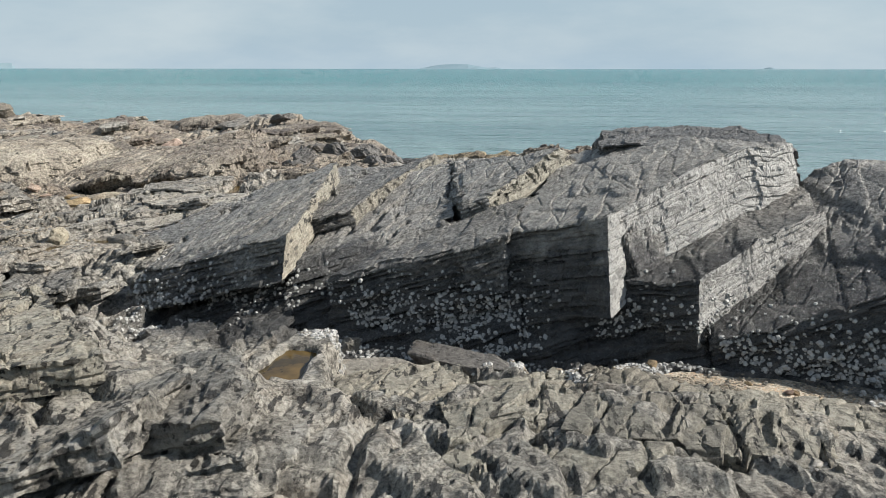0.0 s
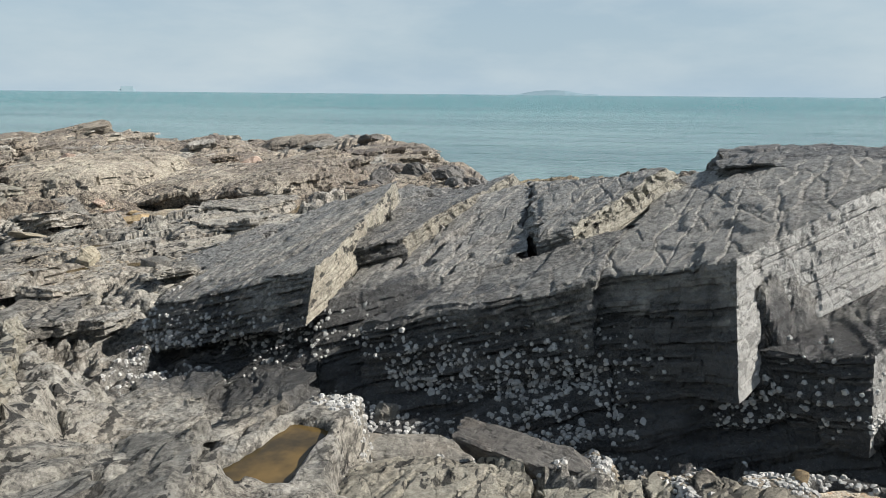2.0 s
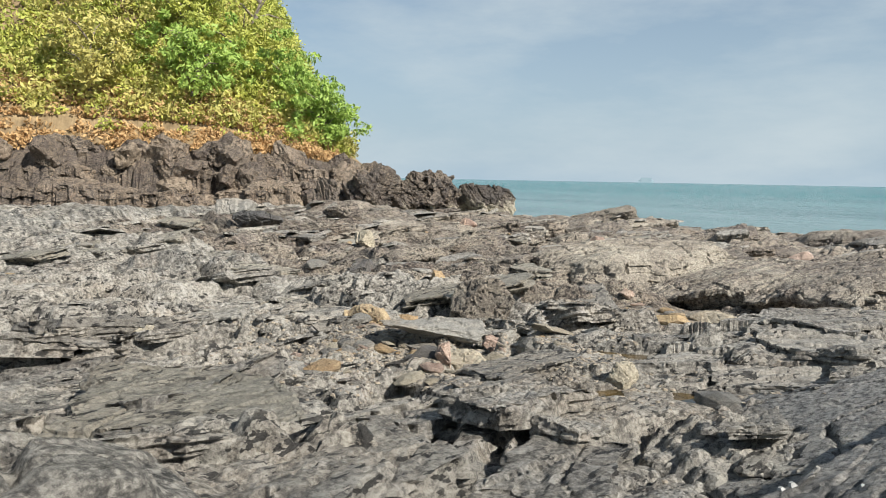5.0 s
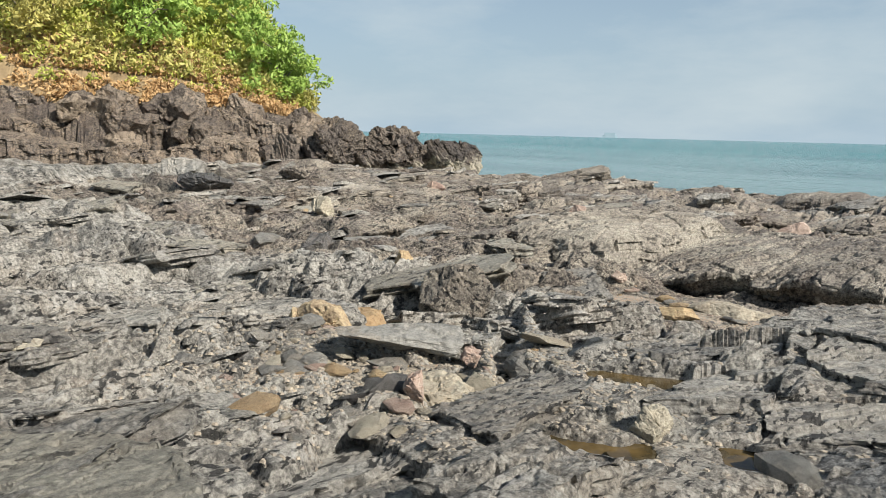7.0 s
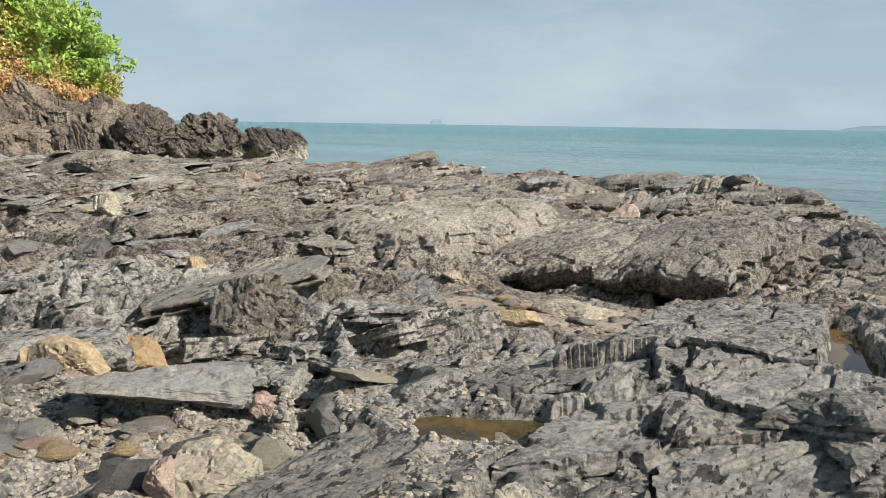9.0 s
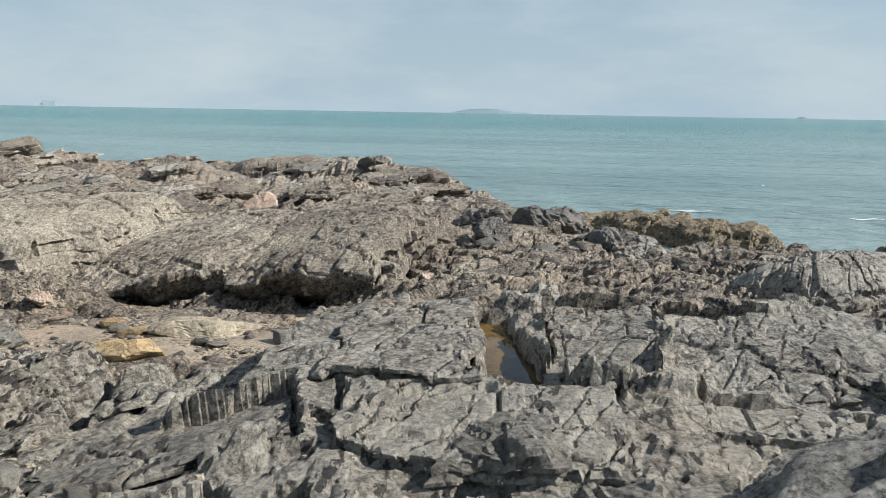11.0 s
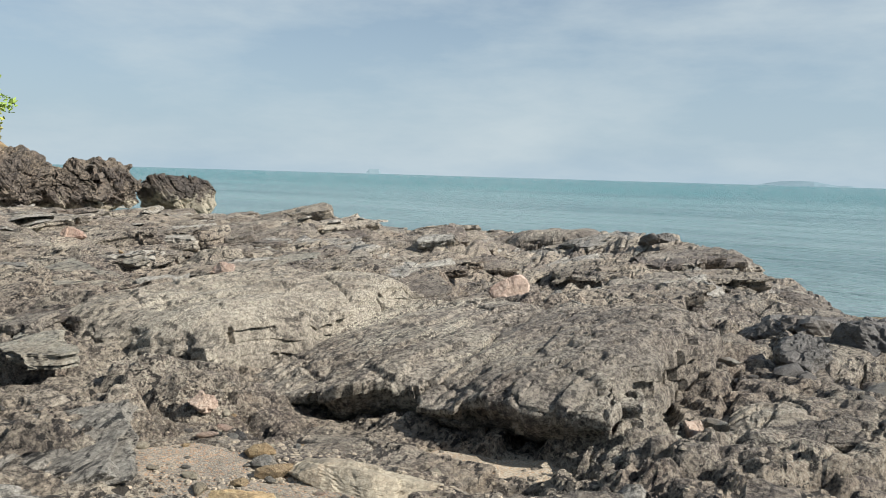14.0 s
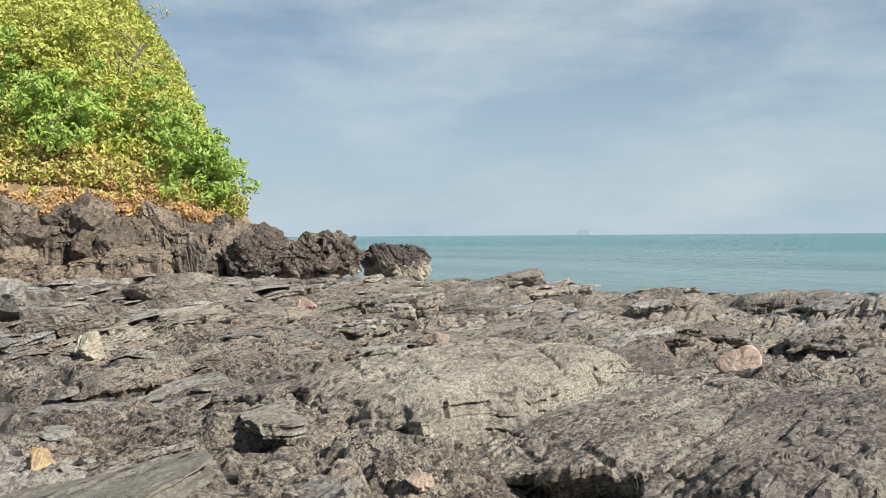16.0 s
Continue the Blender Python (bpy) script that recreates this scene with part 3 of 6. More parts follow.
def reef_height(x, y):
    """The low reef off the point: thin beds that dip to one side and end in ragged ledges."""
    ru, rv = ((x - 1.75) * 0.63 - (y - 20.8) * 0.78) / 3.4, ((x - 1.75) * 0.78 + (y - 20.8) * 0.63) / 1.4
    reef = step(1.15, 0.30, np.hypot(ru, rv) + 0.30 * fbm(x * 0.9, y * 0.9, 4, 77))
    z = -3.3 + reef * 0.95 + reef * 0.10 * fbm(x * 1.2, y * 1.2, 4, 79)
    w = 0.78 * x + 0.63 * y
    z = 0.35 * z + 0.65 * beds(z + 0.03 * fbm(x * 2, y * 2, 3, 83), w, 0.10, 0.22, 0.2)
    edge, who, plane = facets(w * 2.2, (0.63 * x - 0.78 * y) * 0.9, 85, 0.10, 0.14)
    z = z + reef * (0.4 * plane + 0.05 * (who - 0.5) - 0.05 * step(0.08, 0, edge)) + 0.03 * fbm(x * 9, y * 9, 3, 87)
    return z


def ease(z, limit):
    """Evens out steep single steps, so that scarps run clean."""
    for _ in range(2):
        p = np.pad(z, 1, "edge")
        mean = (p[:-2, 1:-1] + p[2:, 1:-1] + p[1:-1, :-2] + p[1:-1, 2:] + 2 * z + 0.7 * (p[:-2, :-2] + p[2:, 2:] + p[:-2, 2:] + p[2:, :-2])) / 8.8
        z = z + np.clip(np.abs(mean - z) / limit, 0, 1) * (mean - z)
    return z


def graded(lo, fine_lo, fine_hi, hi, small, grow, big):
    """Coordinates with spacing small inside the fine stretch, growing outwards to big."""
    mid = list(np.arange(fine_lo, fine_hi, small))
    up, s, p = [], small, mid[-1]
    while p < hi:
        s = min(big, s * grow)
        p += s
        up.append(p)
    down, s, p = [], small, mid[0]
    while p > lo:
        s = min(big, s * grow)
        p -= s
        down.append(p)
    return np.array(down[::-1] + mid + up)


def grids_object(name, grids, mats):
    """One mesh of several sheets; each sheet: X, Y, Z and the number of its material."""
    co, quads, which, base = [], [], [], 0
    for X, Y, Z, k in grids:
        r, c = X.shape
        i = np.arange(r * c).reshape(r, c) + base
        q = np.stack([i[:-1, :-1], i[:-1, 1:], i[1:, 1:], i[1:, :-1]], -1).reshape(-1, 4)
        co.append(np.stack([X, Y, Z], -1).reshape(-1, 3))
        quads.append(q)
        which.append(np.full(len(q), k))
        base += r * c
    co, q, which = np.concatenate(co), np.concatenate(quads), np.concatenate(which).astype(np.int32)
    key = np.round((co - co.min(0)) * 5000).astype(np.int64)
    _, first, same = np.unique((key[:, 0] << 42) + (key[:, 1] << 21) + key[:, 2], return_index=True, return_inverse=True)
    co, q = co[first].astype(np.float32), same.ravel()[q].astype(np.int32)
    good = (q[:, 0] != q[:, 1]) & (q[:, 1] != q[:, 2]) & (q[:, 2] != q[:, 3]) & (q[:, 3] != q[:, 0]) & (q[:, 0] != q[:, 2]) & (q[:, 1] != q[:, 3])
    q, which = q[good], which[good]
    me = bpy.data.meshes.new(name)
    me.vertices.add(len(co))
    me.vertices.foreach_set("co", co.ravel())
    me.loops.add(q.size)
    me.loops.foreach_set("vertex_index", q.ravel())
    me.polygons.add(len(q))
    me.polygons.foreach_set("loop_start", np.arange(0, q.size, 4, dtype=np.int32))
    me.polygons.foreach_set("loop_total", np.full(len(q), 4, np.int32))
    me.polygons.foreach_set("material_index", which)
    me.polygons.foreach_set("use_smooth", np.zeros(len(q), bool))
    me.update(calc_edges=True)
    for m in mats:
        me.materials.append(m)
    return me


def slab_mesh(name, quad, plane, thick, seed, mats, sides=(0, 0, 0, 0), flare=(0, 0, 0, 0), strike=(0.33, 0.94), rag=0.05, lay=0.035, ledge=0.035, steps=0.02, pits=0.5, holes=0.0, fine=0.013, cap=9.0, calm=0.0, rnd=0.0):
    """A bed of slate with a broken rim. quad: corners in plan, counter-clockwise; plane: x, y, z and the two slopes of its top;
    sides and flare: material number and outward slope of each side."""
    q = np.array(quad, float)
    edge = np.roll(q, -1, 0) - q
    long = np.hypot(edge[:, 0], edge[:, 1])
    nor = np.stack([edge[:, 1], -edge[:, 0]], 1) / long[:, None]
    n, m = int(max(long[0], long[2]) / fine) + 2, int(max(long[1], long[3]) / fine) + 2
    U, V = np.meshgrid(np.linspace(0, 1, n), np.linspace(0, 1, m))
    X, Y = (((1 - V) * ((1 - U) * q[0, k] + U * q[1, k]) + V * ((1 - U) * q[3, k] + U * q[2, k])) for k in (0, 1))
    sheets = [(X, Y, np.zeros_like(X), 0)]
    deep = np.linspace(thick, 0, int(thick / (0.8 * fine)) + 2)
    for e in range(4):
        S, D = np.meshgrid(np.linspace(0, 1, n if e % 2 == 0 else m), deep)
        sheets.append((q[e, 0] + S * edge[e, 0], q[e, 1] + S * edge[e, 1], D, sides[e]))
    out = []
    sx, sy = strike
    for k, (X, Y, D, mat) in enumerate(sheets):
        w = [np.exp(-(np.clip(-((X - q[e, 0]) * nor[e, 0] + (Y - q[e, 1]) * nor[e, 1]), 0, None) / 0.05) ** 2) for e in range(4)]
        ox, oy = sum(w[e] * nor[e, 0] for e in range(4)), sum(w[e] * nor[e, 1] for e in range(4))
        ln = np.maximum(1, np.hypot(ox, oy))
        plain = 1 - 0.75 * sum(w[e] * (sides[e] > 0) for e in range(4)).clip(0, 1)
        b = D / lay + 1.2 * pn(X * 1.2 + seed, Y * 1.2, 507)
        i, f = np.floor(b), b - np.floor(b)
        e5, w5 = cells(X * 3.2 + seed + 0.35 * hash2(i, i * 0 + 3, 533), Y * 3.2, 501)
        e6, w6 = cells(X * 9 + seed + 2.7 * hash2(i, i * 0 + 5, 535), Y * 9 + 1.9 * hash2(i, i * 0 + 7, 537), 503)
        r = rag * (1.3 * fbm(X * 2.0 + seed, Y * 2.0, 4, 505) + 1.1 * (w5 - 0.5) + (0.5 if rnd == 0 else 0.12) * (w6 - 0.5))
        r = r * (0.3 + 0.7 * plain) + plain * ledge * (1.2 * (hash2(i, i * 0 + seed, 509) - 0.5) + 1.4 * pn(i * 5.7 + 2.5 * X, 2.5 * Y + seed, 511) - (0.7 if rnd == 0 else 0.2) * step(0.3, 0.0, f))
        r = r - holes * 0.045 * step(0.16, 0.24, pn((X + Y) * 15 + seed, (D - 0.4 * X) * 20, 513)) * step(0.75 * thick, 0.3 * thick, D)
        drawn = [flare[e] * (D / thick) ** (1.0 if flare[e] > 0 else 2.6) for e in range(4)]
        fx, fy = sum(w[e] * drawn[e] * nor[e, 0] for e in range(4)), sum(w[e] * drawn[e] * nor[e, 1] for e in range(4))
        a, c = X * sy - Y * sx + seed * 0.7, X * sx + Y * sy
        g = 3.2 * fbm(a * 1.5, c * 0.55, 3, 515)
        t = steps * (np.floor(g) + step(0.86, 1.0, g - np.floor(g)))
        e7, w7, p7 = facets(a * 1.5, c * 0.7, 517, 0.0, 0.07)
        e8, w8, p8 = facets(a * 7.0, c * 2.4, 519, 0.0, 0.07)
        t = t + (1 - calm) * (0.3 * p7 + 0.014 * (w7 - 0.5) - 0.035 * step(0.035, 0, e7)) + (1 - 0.5 * calm) * (0.16 * p8 + 0.008 * (w8 - 0.5) - 0.012 * step(0.09, 0.02, e8))
        t = t + 0.02 * fbm(X * 1.3, Y * 1.3 + seed, 3, 521) + 0.004 * fbm(X * 26, Y * 26, 3, 523)
        worn = step(-0.15, 0.2, pn(a * 1.2, c * 0.7, 525))
        t = t - pits * worn * (1 - 0.9 * sum(w).clip(0, 1)) * (0.035 * step(0.20, 0.27, pn(a * 15, c * 6, 527)) + 0.05 * step(0.26, 0.32, pn(a * 8, c * 2.2, 529)))
        t = t - rnd * (sum(np.exp(-np.clip(-((X - q[e, 0]) * nor[e, 0] + (Y - q[e, 1]) * nor[e, 1]), 0, None) / 0.16) for e in range(4))).clip(0, 1.4)
        x2, y2 = X + ox / ln * r + fx, Y + oy / ln * r + fy
        z = np.minimum(plane[2] + plane[3] * (x2 - plane[0]) + plane[4] * (y2 - plane[1]), cap + 0.03 * fbm(X * 2, Y * 2, 3, 531)) - D + t * np.exp(-D / (0.04 + 2 * rnd))
        out.append((x2, y2, z, mat))
    return grids_object(name, out, mats)


# flat beds that stand out of the platform: corners in plan, plane (x, y, z, slopes), thickness
SHEETS = [
    ("pale grey slate bed with rows of small dark pits", [(-2.00, 2.35), (-1.30, 2.70), (-2.42, 4.40), (-2.86, 4.22)], (-2.84, 4.19, -1.275, 0.03, -0.10), 0.22, (-0.36, 0.93), 1.5),
    ("smooth olive-grey slate bed with a ragged crack", [(-4.30, 3.65), (-3.45, 4.45), (-4.45, 4.85), (-5.15, 4.20)], (-4.76, 4.62, -1.325, 0.0, 0.0), 0.16, (-0.1, 0.99), 0.15),
    ("flat dark slate bed beside a narrow pool", [(-2.28, 8.25), (-1.90, 8.20), (-1.62, 9.50), (-2.22, 9.55)], (-2.3, 9.0, -1.375, 0.10, 0.0), 0.18, (0.45, 0.89), 0.15),
    ("flat dark slate bed with stepped edges", [(-1.80, 8.30), (-1.10, 8.15), (-0.85, 9.15), (-1.55, 9.45)], (-1.6, 9.0, -1.37, 0.10, 0.03), 0.18, (0.45, 0.89), 0.25),
    ("dark slate bed at the edge of a narrow pool", [(-3.25, 8.15), (-2.60, 8.10), (-2.66, 9.45), (-3.20, 9.25)], (-2.79, 8.88, -1.30, 0.02, -0.02), 0.22, (0.45, 0.89), 0.5),
    ("broad dark slate bed with long cracks", [(-1.95, 6.75), (-0.75, 6.90), (-0.45, 8.00), (-1.75, 8.15)], (-1.5, 7.4, -1.36, 0.06, -0.02), 0.20, (0.45, 0.89), 0.15),
    ("domed dark slate bed with dark hollows", [(-3.05, 7.60), (-2.15, 7.35), (-2.05, 8.15), (-3.15, 8.20)], (-2.6, 7.8, -1.31, 0.04, 0.02), 0.22, (0.45, 0.89), 0.8),
    ("dark tilted slate bed between rock pools", [(-3.50, 6.70), (-3.05, 7.00), (-3.15, 7.65), (-3.52, 7.35)], (-3.3, 7.2, -1.44, 0.12, -0.06), 0.18, (0.5, 0.86), 0.2),
    ("pitted mauve slate bed above a rock pool", [(-3.95, 7.28), (-3.20, 7.70), (-3.35, 8.25), (-4.05, 7.75)], (-3.6, 7.6, -1.40, 0.10, -0.05), 0.20, (0.5, 0.86), 0.9),
    ("rough slate bed at the edge of the shingle", [(-4.20, 5.95), (-3.65, 5.75), (-3.85, 6.75), (-4.25, 6.95)], (-3.9, 6.4, -1.42, 0.14, 0.0), 0.20, (0.5, 0.86), 0.5),
    ("pitted mauve slate bed above a rock pool", [(-2.95, 6.62), (-2.35, 6.95), (-2.45, 7.55), (-3.05, 7.10)], (-2.7, 7.0, -1.40, 0.10, -0.05), 0.20, (0.5, 0.86), 0.9),
]


def inside_quad(x, y, quad, margin=0.0):
    ok = np.ones(np.shape(x), bool)
    for (ax, ay), (bx, by) in zip(quad, quad[1:] + quad[:1]):
        n = math.hypot(bx - ax, by - ay)
        ok &= ((bx - ax) * (y - ay) - (by - ay) * (x - ax)) / n > margin
    return ok


gx = graded(-45, -7.2, 2.4, 22, 0.019, 1.013, 0.35)
gy = graded(-8, 2.0, 13.0, 50, 0.019, 1.011, 0.30)
GX, GY = np.meshgrid(gx, gy)
GZ = ease(ground_height(GX, GY), 0.07)
wet = np.zeros(GX.shape, bool)
for key, (cx, cy, level, hrx, hry, hturn) in HOLLOWS.items():
    ca, sa = math.cos(radians(hturn)), math.sin(radians(hturn))
    wet |= np.hypot(((GX - cx) * ca + (GY - cy) * sa) / (hrx + 0.10), (-(GX - cx) * sa + (GY - cy) * ca) / (hry + 0.10)) < 1.15
for i, (_, quad, pl, *_) in enumerate(SHEETS):
    if i > 1:
        # the beds lie in the rock, not on it
        rim = pl[2] + pl[3] * (GX - pl[0]) + pl[4] * (GY - pl[1]) - 0.045 + 0.06 * fbm(GX * 3, GY * 3, 4, 93)
        GZ = np.where(inside_quad(GX, GY, quad, -0.30) & ~wet, np.maximum(GZ, rim), GZ)
    GZ = np.where(inside_quad(GX, GY, quad, -0.01), np.minimum(GZ, pl[2] + pl[3] * (GX - pl[0]) + pl[4] * (GY - pl[1]) - 0.07), GZ)
crusted = step(9.3, 10.3, GY - 0.1 * GX + 0.9 * fbm(GX * 0.5, GY * 0.5, 4, 91)) * step(-16, -10, GX + 0.5 * GY) + 0.0 * GX
ground = grid_object("ground", GX, GY, GZ, M_ROCK, second=M_BROWN, mask=crusted)
tagged(ground, "grey layered slate shore platform, pitted and cracked", "bedrock", kind="structure")
for i, (label, quad, pl, thick, strike, pits) in enumerate(SHEETS):
    ob = new("slate_bed", slab_mesh("slate_bed", quad, pl, thick, 3 * i + 1, [M_BED if i < 2 else M_ROCK], strike=strike, pits=pits, rag=0.045, ledge=0.025, steps=0.012 if pits < 0.6 else 0.018))
    ob.parent = ground
    tagged(ob, label)


EX, EY = np.meshgrid(np.arange(-2.2, 6.2, 0.03), np.arange(16.6, 25.2, 0.03))
tagged(grid_object("reef", EX, EY, reef_height(EX, EY), M_REEF), "low ochre-brown bedded reef awash in the sea", "reef", kind="structure")


def ground_z(x, y):
    i, j = np.clip(np.searchsorted(gx, x) - 1, 0, len(gx) - 2), np.clip(np.searchsorted(gy, y) - 1, 0, len(gy) - 2)
    a, b = (x - gx[i]) / (gx[i + 1] - gx[i]), (y - gy[j]) / (gy[j + 1] - gy[j])
    return float((GZ[j, i] * (1 - a) + GZ[j, i + 1] * a) * (1 - b) + (GZ[j + 1, i] * (1 - a) + GZ[j + 1, i + 1] * a) * b)


# ---- the ridge of tilted slabs beyond the gully ----
def side(x, y, ax, ay, bx, by):
    """Metres to the right of the line from a to b."""
    n = math.hypot(bx - ax, by - ay)
    return ((x - ax) * (by - ay) - (y - ay) * (bx - ax)) / n


def ridge_top(x, y):
    """Slabs that dip to the camera's start and to -x, each broken off at a scarp; also where the pale scarps are."""
    x = x + 0.035 * fbm(x * 2.5, y * 2.5, 4, 101) + 0.012 * pn(x * 14, y * 14, 102)
    y = y + 0.035 * fbm(x * 2.5, y * 2.5, 4, 103)
    c1, c2 = side(x, y, -0.96, 4.5, -1.03, 6.0), side(x, y, 0.10, 4.8, -0.06, 7.0)
    c2b, c3, c3b = side(x, y, 0.30, 4.95, 0.90, 5.85), side(x, y, 0.97, 4.08, 1.75, 4.72), side(x, y, 0.98, 3.95, 1.90, 4.56)
    c4, c4b = side(x, y, 1.30, 3.84, 2.17, 4.55), side(x, y, 1.34, 3.74, 2.30, 4.32)
    s1 = -1.00 + 0.30 * (x + 1.04) + 0.17 * (y - 5.4)
    s2 = -1.10 + 0.20 * (x + 0.8) + 0.26 * (y - 5.0)
    s3 = -0.96 + 0.167 * (x - 0.07) + 0.30 * (y - 4.94)
    s3 = np.minimum(s3, -0.78 + 0.05 * (y - 6))
    s5 = -0.72 + 0.26 * (x - 0.84) + 0.16 * (y - 5.77)
    s6 = np.minimum(-0.93 + 0.40 * (x - 0.27) + 0.10 * (y - 4.9), -0.47 + 0.04 * (x - 2))
    s6 = np.where(x > 2.22, np.minimum(s6, -0.72), s6)
    s7 = np.minimum(-1.02 + 0.30 * (x - 1.2) + 0.22 * (y - 3.9), np.where(x > 2.25, -0.70, -0.55))
    s8 = np.minimum(-1.25 + 0.50 * (x - 1.70) + 0.12 * (y - 3.6), -0.72)
    z = np.where(c1 < 0, s1, np.where(c1 < 0.30 - 0.1 * (y - 4.6), s2 - 0.12 * step(0.35, 0.0, c1), s3))
    z = np.where(c2 > 0, np.where(c2b < 0, s5, s6), z)
    gap = (c2 > -0.01) & (c2 < 0.04) & (y > 4.9)
    z = np.where(gap, z - 0.07, z)
    face1, face2 = (c3 > 0) & (c3b < 0) & (x > 0.9), (c4 > 0) & (c4b < 0) & (x > 1.15)
    z = np.where((c3b >= 0) & (x > 0.9) & (y < 5.2), s7, z)
    f1 = c3 / (c3 - c3b + 1e-6)
    z = np.where(face1, s6 * (1 - f1) + s7 * f1, z)
    z = np.where((c4b >= 0) & (x > 1.2), s8, z)
    f2 = c4 / (c4 - c4b + 1e-6)
    z = np.where(face2, s7 * (1 - f2) + s8 * f2, z)
    pale = face1 | face2 | ((c1 > -0.05) & (c1 < 0.05) & (y < 5.6)) | ((c2b > -0.05) & (c2b < 0.10) & (c2 > 0) & (y < 5.9))
    return z, pale.astype(float)


rx_ = np.arange(-2.9, 4.2, 0.0145)
ry_ = np.arange(3.0, 8.6, 0.0145)
RX, RY = np.meshgrid(rx_, ry_)
FRONT = ([-2.9, -2.2, -1.8, -1.43, -0.96, -0.43, 0.33, 0.6, 1.0, 1.3, 1.7, 2.5, 4.2], [6.0, 5.3, 4.95, 4.75, 4.60, 4.42, 4.30, 4.10, 3.98, 3.80, 3.58, 3.32, 3.0])


def front_line(x):
    return np.interp(x, *FRONT) + 0.08 * fbm(x * 1.7, x * 0.0 + 3.3, 4, 105)


front = front_line(RX)
back = np.interp(RX, [-2.9, -1.5, 0.2, 1.0, 4.2], [6.4, 7.0, 7.2, 5.6, 5.2]) + 0.25 * fbm(RX * 1.3, RY * 1.3, 4, 107)
RT, RM = ridge_top(RX, RY)
low = -1.72
RT = RT - 0.16
RZ = low + (RT - low) * step(front + 0.02, front + 0.10, RY)
RZ = low + (RZ - low) * step(back + 1.0, back, RY)
RZ0 = RZ.copy()
RU, RV = RX * 0.83 + RY * 0.55, -RX * 0.55 + RY * 0.83
RZ = RZ + 0.022 * fbm(RU * 2.0, RV * 1.2, 5, 109, 0.6)
redge, rwho, rplane = facets(-RX * 0.55 + RY * 1.3, RX * 0.75 + RY * 0.4, 111, -0.03, 0.10)
RZ = RZ - 0.03 * step(0.03, 0.0, redge) + 0.035 * (rwho - 0.5) + 0.6 * rplane
RZ = 0.35 * RZ + 0.65 * beds(RZ, RU, 0.075, 0.36, 0.12)
RZ = 0.45 * RZ + 0.55 * beds(RZ + 0.008 * pn(RU * 6, RV * 3, 113), RU, 0.024, 0.36, 0.25)
RZ = RZ + 0.92 * RM * (RZ0 - RZ)
holed = np.clip(RM * step(-0.2, 0.15, pn(RX * 2.2, RY * 2.2, 118)) + 0.6 * step(0.12, 0.35, pn(RX * 1.5, RY * 1.5, 117)), 0, 1)
RZ = RZ - 0.06 * step(0.14, 0.24, pn(RX * 12, RY * 12, 115)) * holed
RZ = RZ + 0.007 * fbm(RX * 22, RY * 22, 3, 119)
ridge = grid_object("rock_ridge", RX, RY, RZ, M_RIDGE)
tagged(ridge, "ridge of tilted dark slate slabs with pitted scarps coloured sunlit", "rock ridge")


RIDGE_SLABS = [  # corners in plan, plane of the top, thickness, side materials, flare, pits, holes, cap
    ("tilted slate slab broken off at a scarp coloured sunlit", [(-2.02, 5.00), (-0.97, 4.62), (-0.92, 6.55), (-1.60, 6.60)], (-0.95, 4.65, -0.985, 0.34, 0.09), 0.26, (0, 1, 0, 0), (0.14, 0.03, 0, 0.2), 0.15, 0.0, 9),
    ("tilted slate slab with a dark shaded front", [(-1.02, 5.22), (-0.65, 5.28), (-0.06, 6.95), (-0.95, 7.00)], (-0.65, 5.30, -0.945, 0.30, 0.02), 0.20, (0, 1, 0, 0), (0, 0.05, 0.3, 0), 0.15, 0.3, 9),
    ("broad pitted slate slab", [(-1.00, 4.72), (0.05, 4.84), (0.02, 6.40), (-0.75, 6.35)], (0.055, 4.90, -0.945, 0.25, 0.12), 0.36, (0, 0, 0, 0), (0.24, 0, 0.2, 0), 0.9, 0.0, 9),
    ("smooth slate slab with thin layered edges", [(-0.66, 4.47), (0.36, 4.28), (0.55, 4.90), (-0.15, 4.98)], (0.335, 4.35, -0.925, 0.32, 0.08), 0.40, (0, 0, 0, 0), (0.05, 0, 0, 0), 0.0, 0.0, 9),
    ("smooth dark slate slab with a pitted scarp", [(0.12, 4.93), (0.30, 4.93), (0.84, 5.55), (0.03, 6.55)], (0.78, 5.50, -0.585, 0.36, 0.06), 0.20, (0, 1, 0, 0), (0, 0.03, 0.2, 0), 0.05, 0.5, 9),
    ("long slate slab ending in a pitted scarp coloured sunlit", [(0.36, 4.36), (0.90, 4.10), (2.18, 4.80), (0.95, 5.95)], (0.86, 4.12, -0.79, 0.325, 0.07), 0.50, (0, 1, 0, 0), (0.14, 0.12, 0.1, 0), 0.1, 0.12, -0.44),
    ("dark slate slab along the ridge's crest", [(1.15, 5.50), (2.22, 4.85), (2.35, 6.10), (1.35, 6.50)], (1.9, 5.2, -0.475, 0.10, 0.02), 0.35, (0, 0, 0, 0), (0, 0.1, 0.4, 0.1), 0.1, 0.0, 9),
    ("slate slab with a long scarp coloured sunlit", [(0.96, 4.06), (1.34, 3.83), (2.24, 4.36), (1.95, 4.80)], (1.35, 3.85, -1.05, 0.26, 0.10), 0.37, (0, 1, 0, 0), (0.05, 0.04, 0, 0), 0.15, 0.12, 9),
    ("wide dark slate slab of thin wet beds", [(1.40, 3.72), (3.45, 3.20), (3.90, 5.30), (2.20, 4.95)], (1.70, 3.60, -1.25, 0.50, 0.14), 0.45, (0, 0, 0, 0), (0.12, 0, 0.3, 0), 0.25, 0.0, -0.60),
]
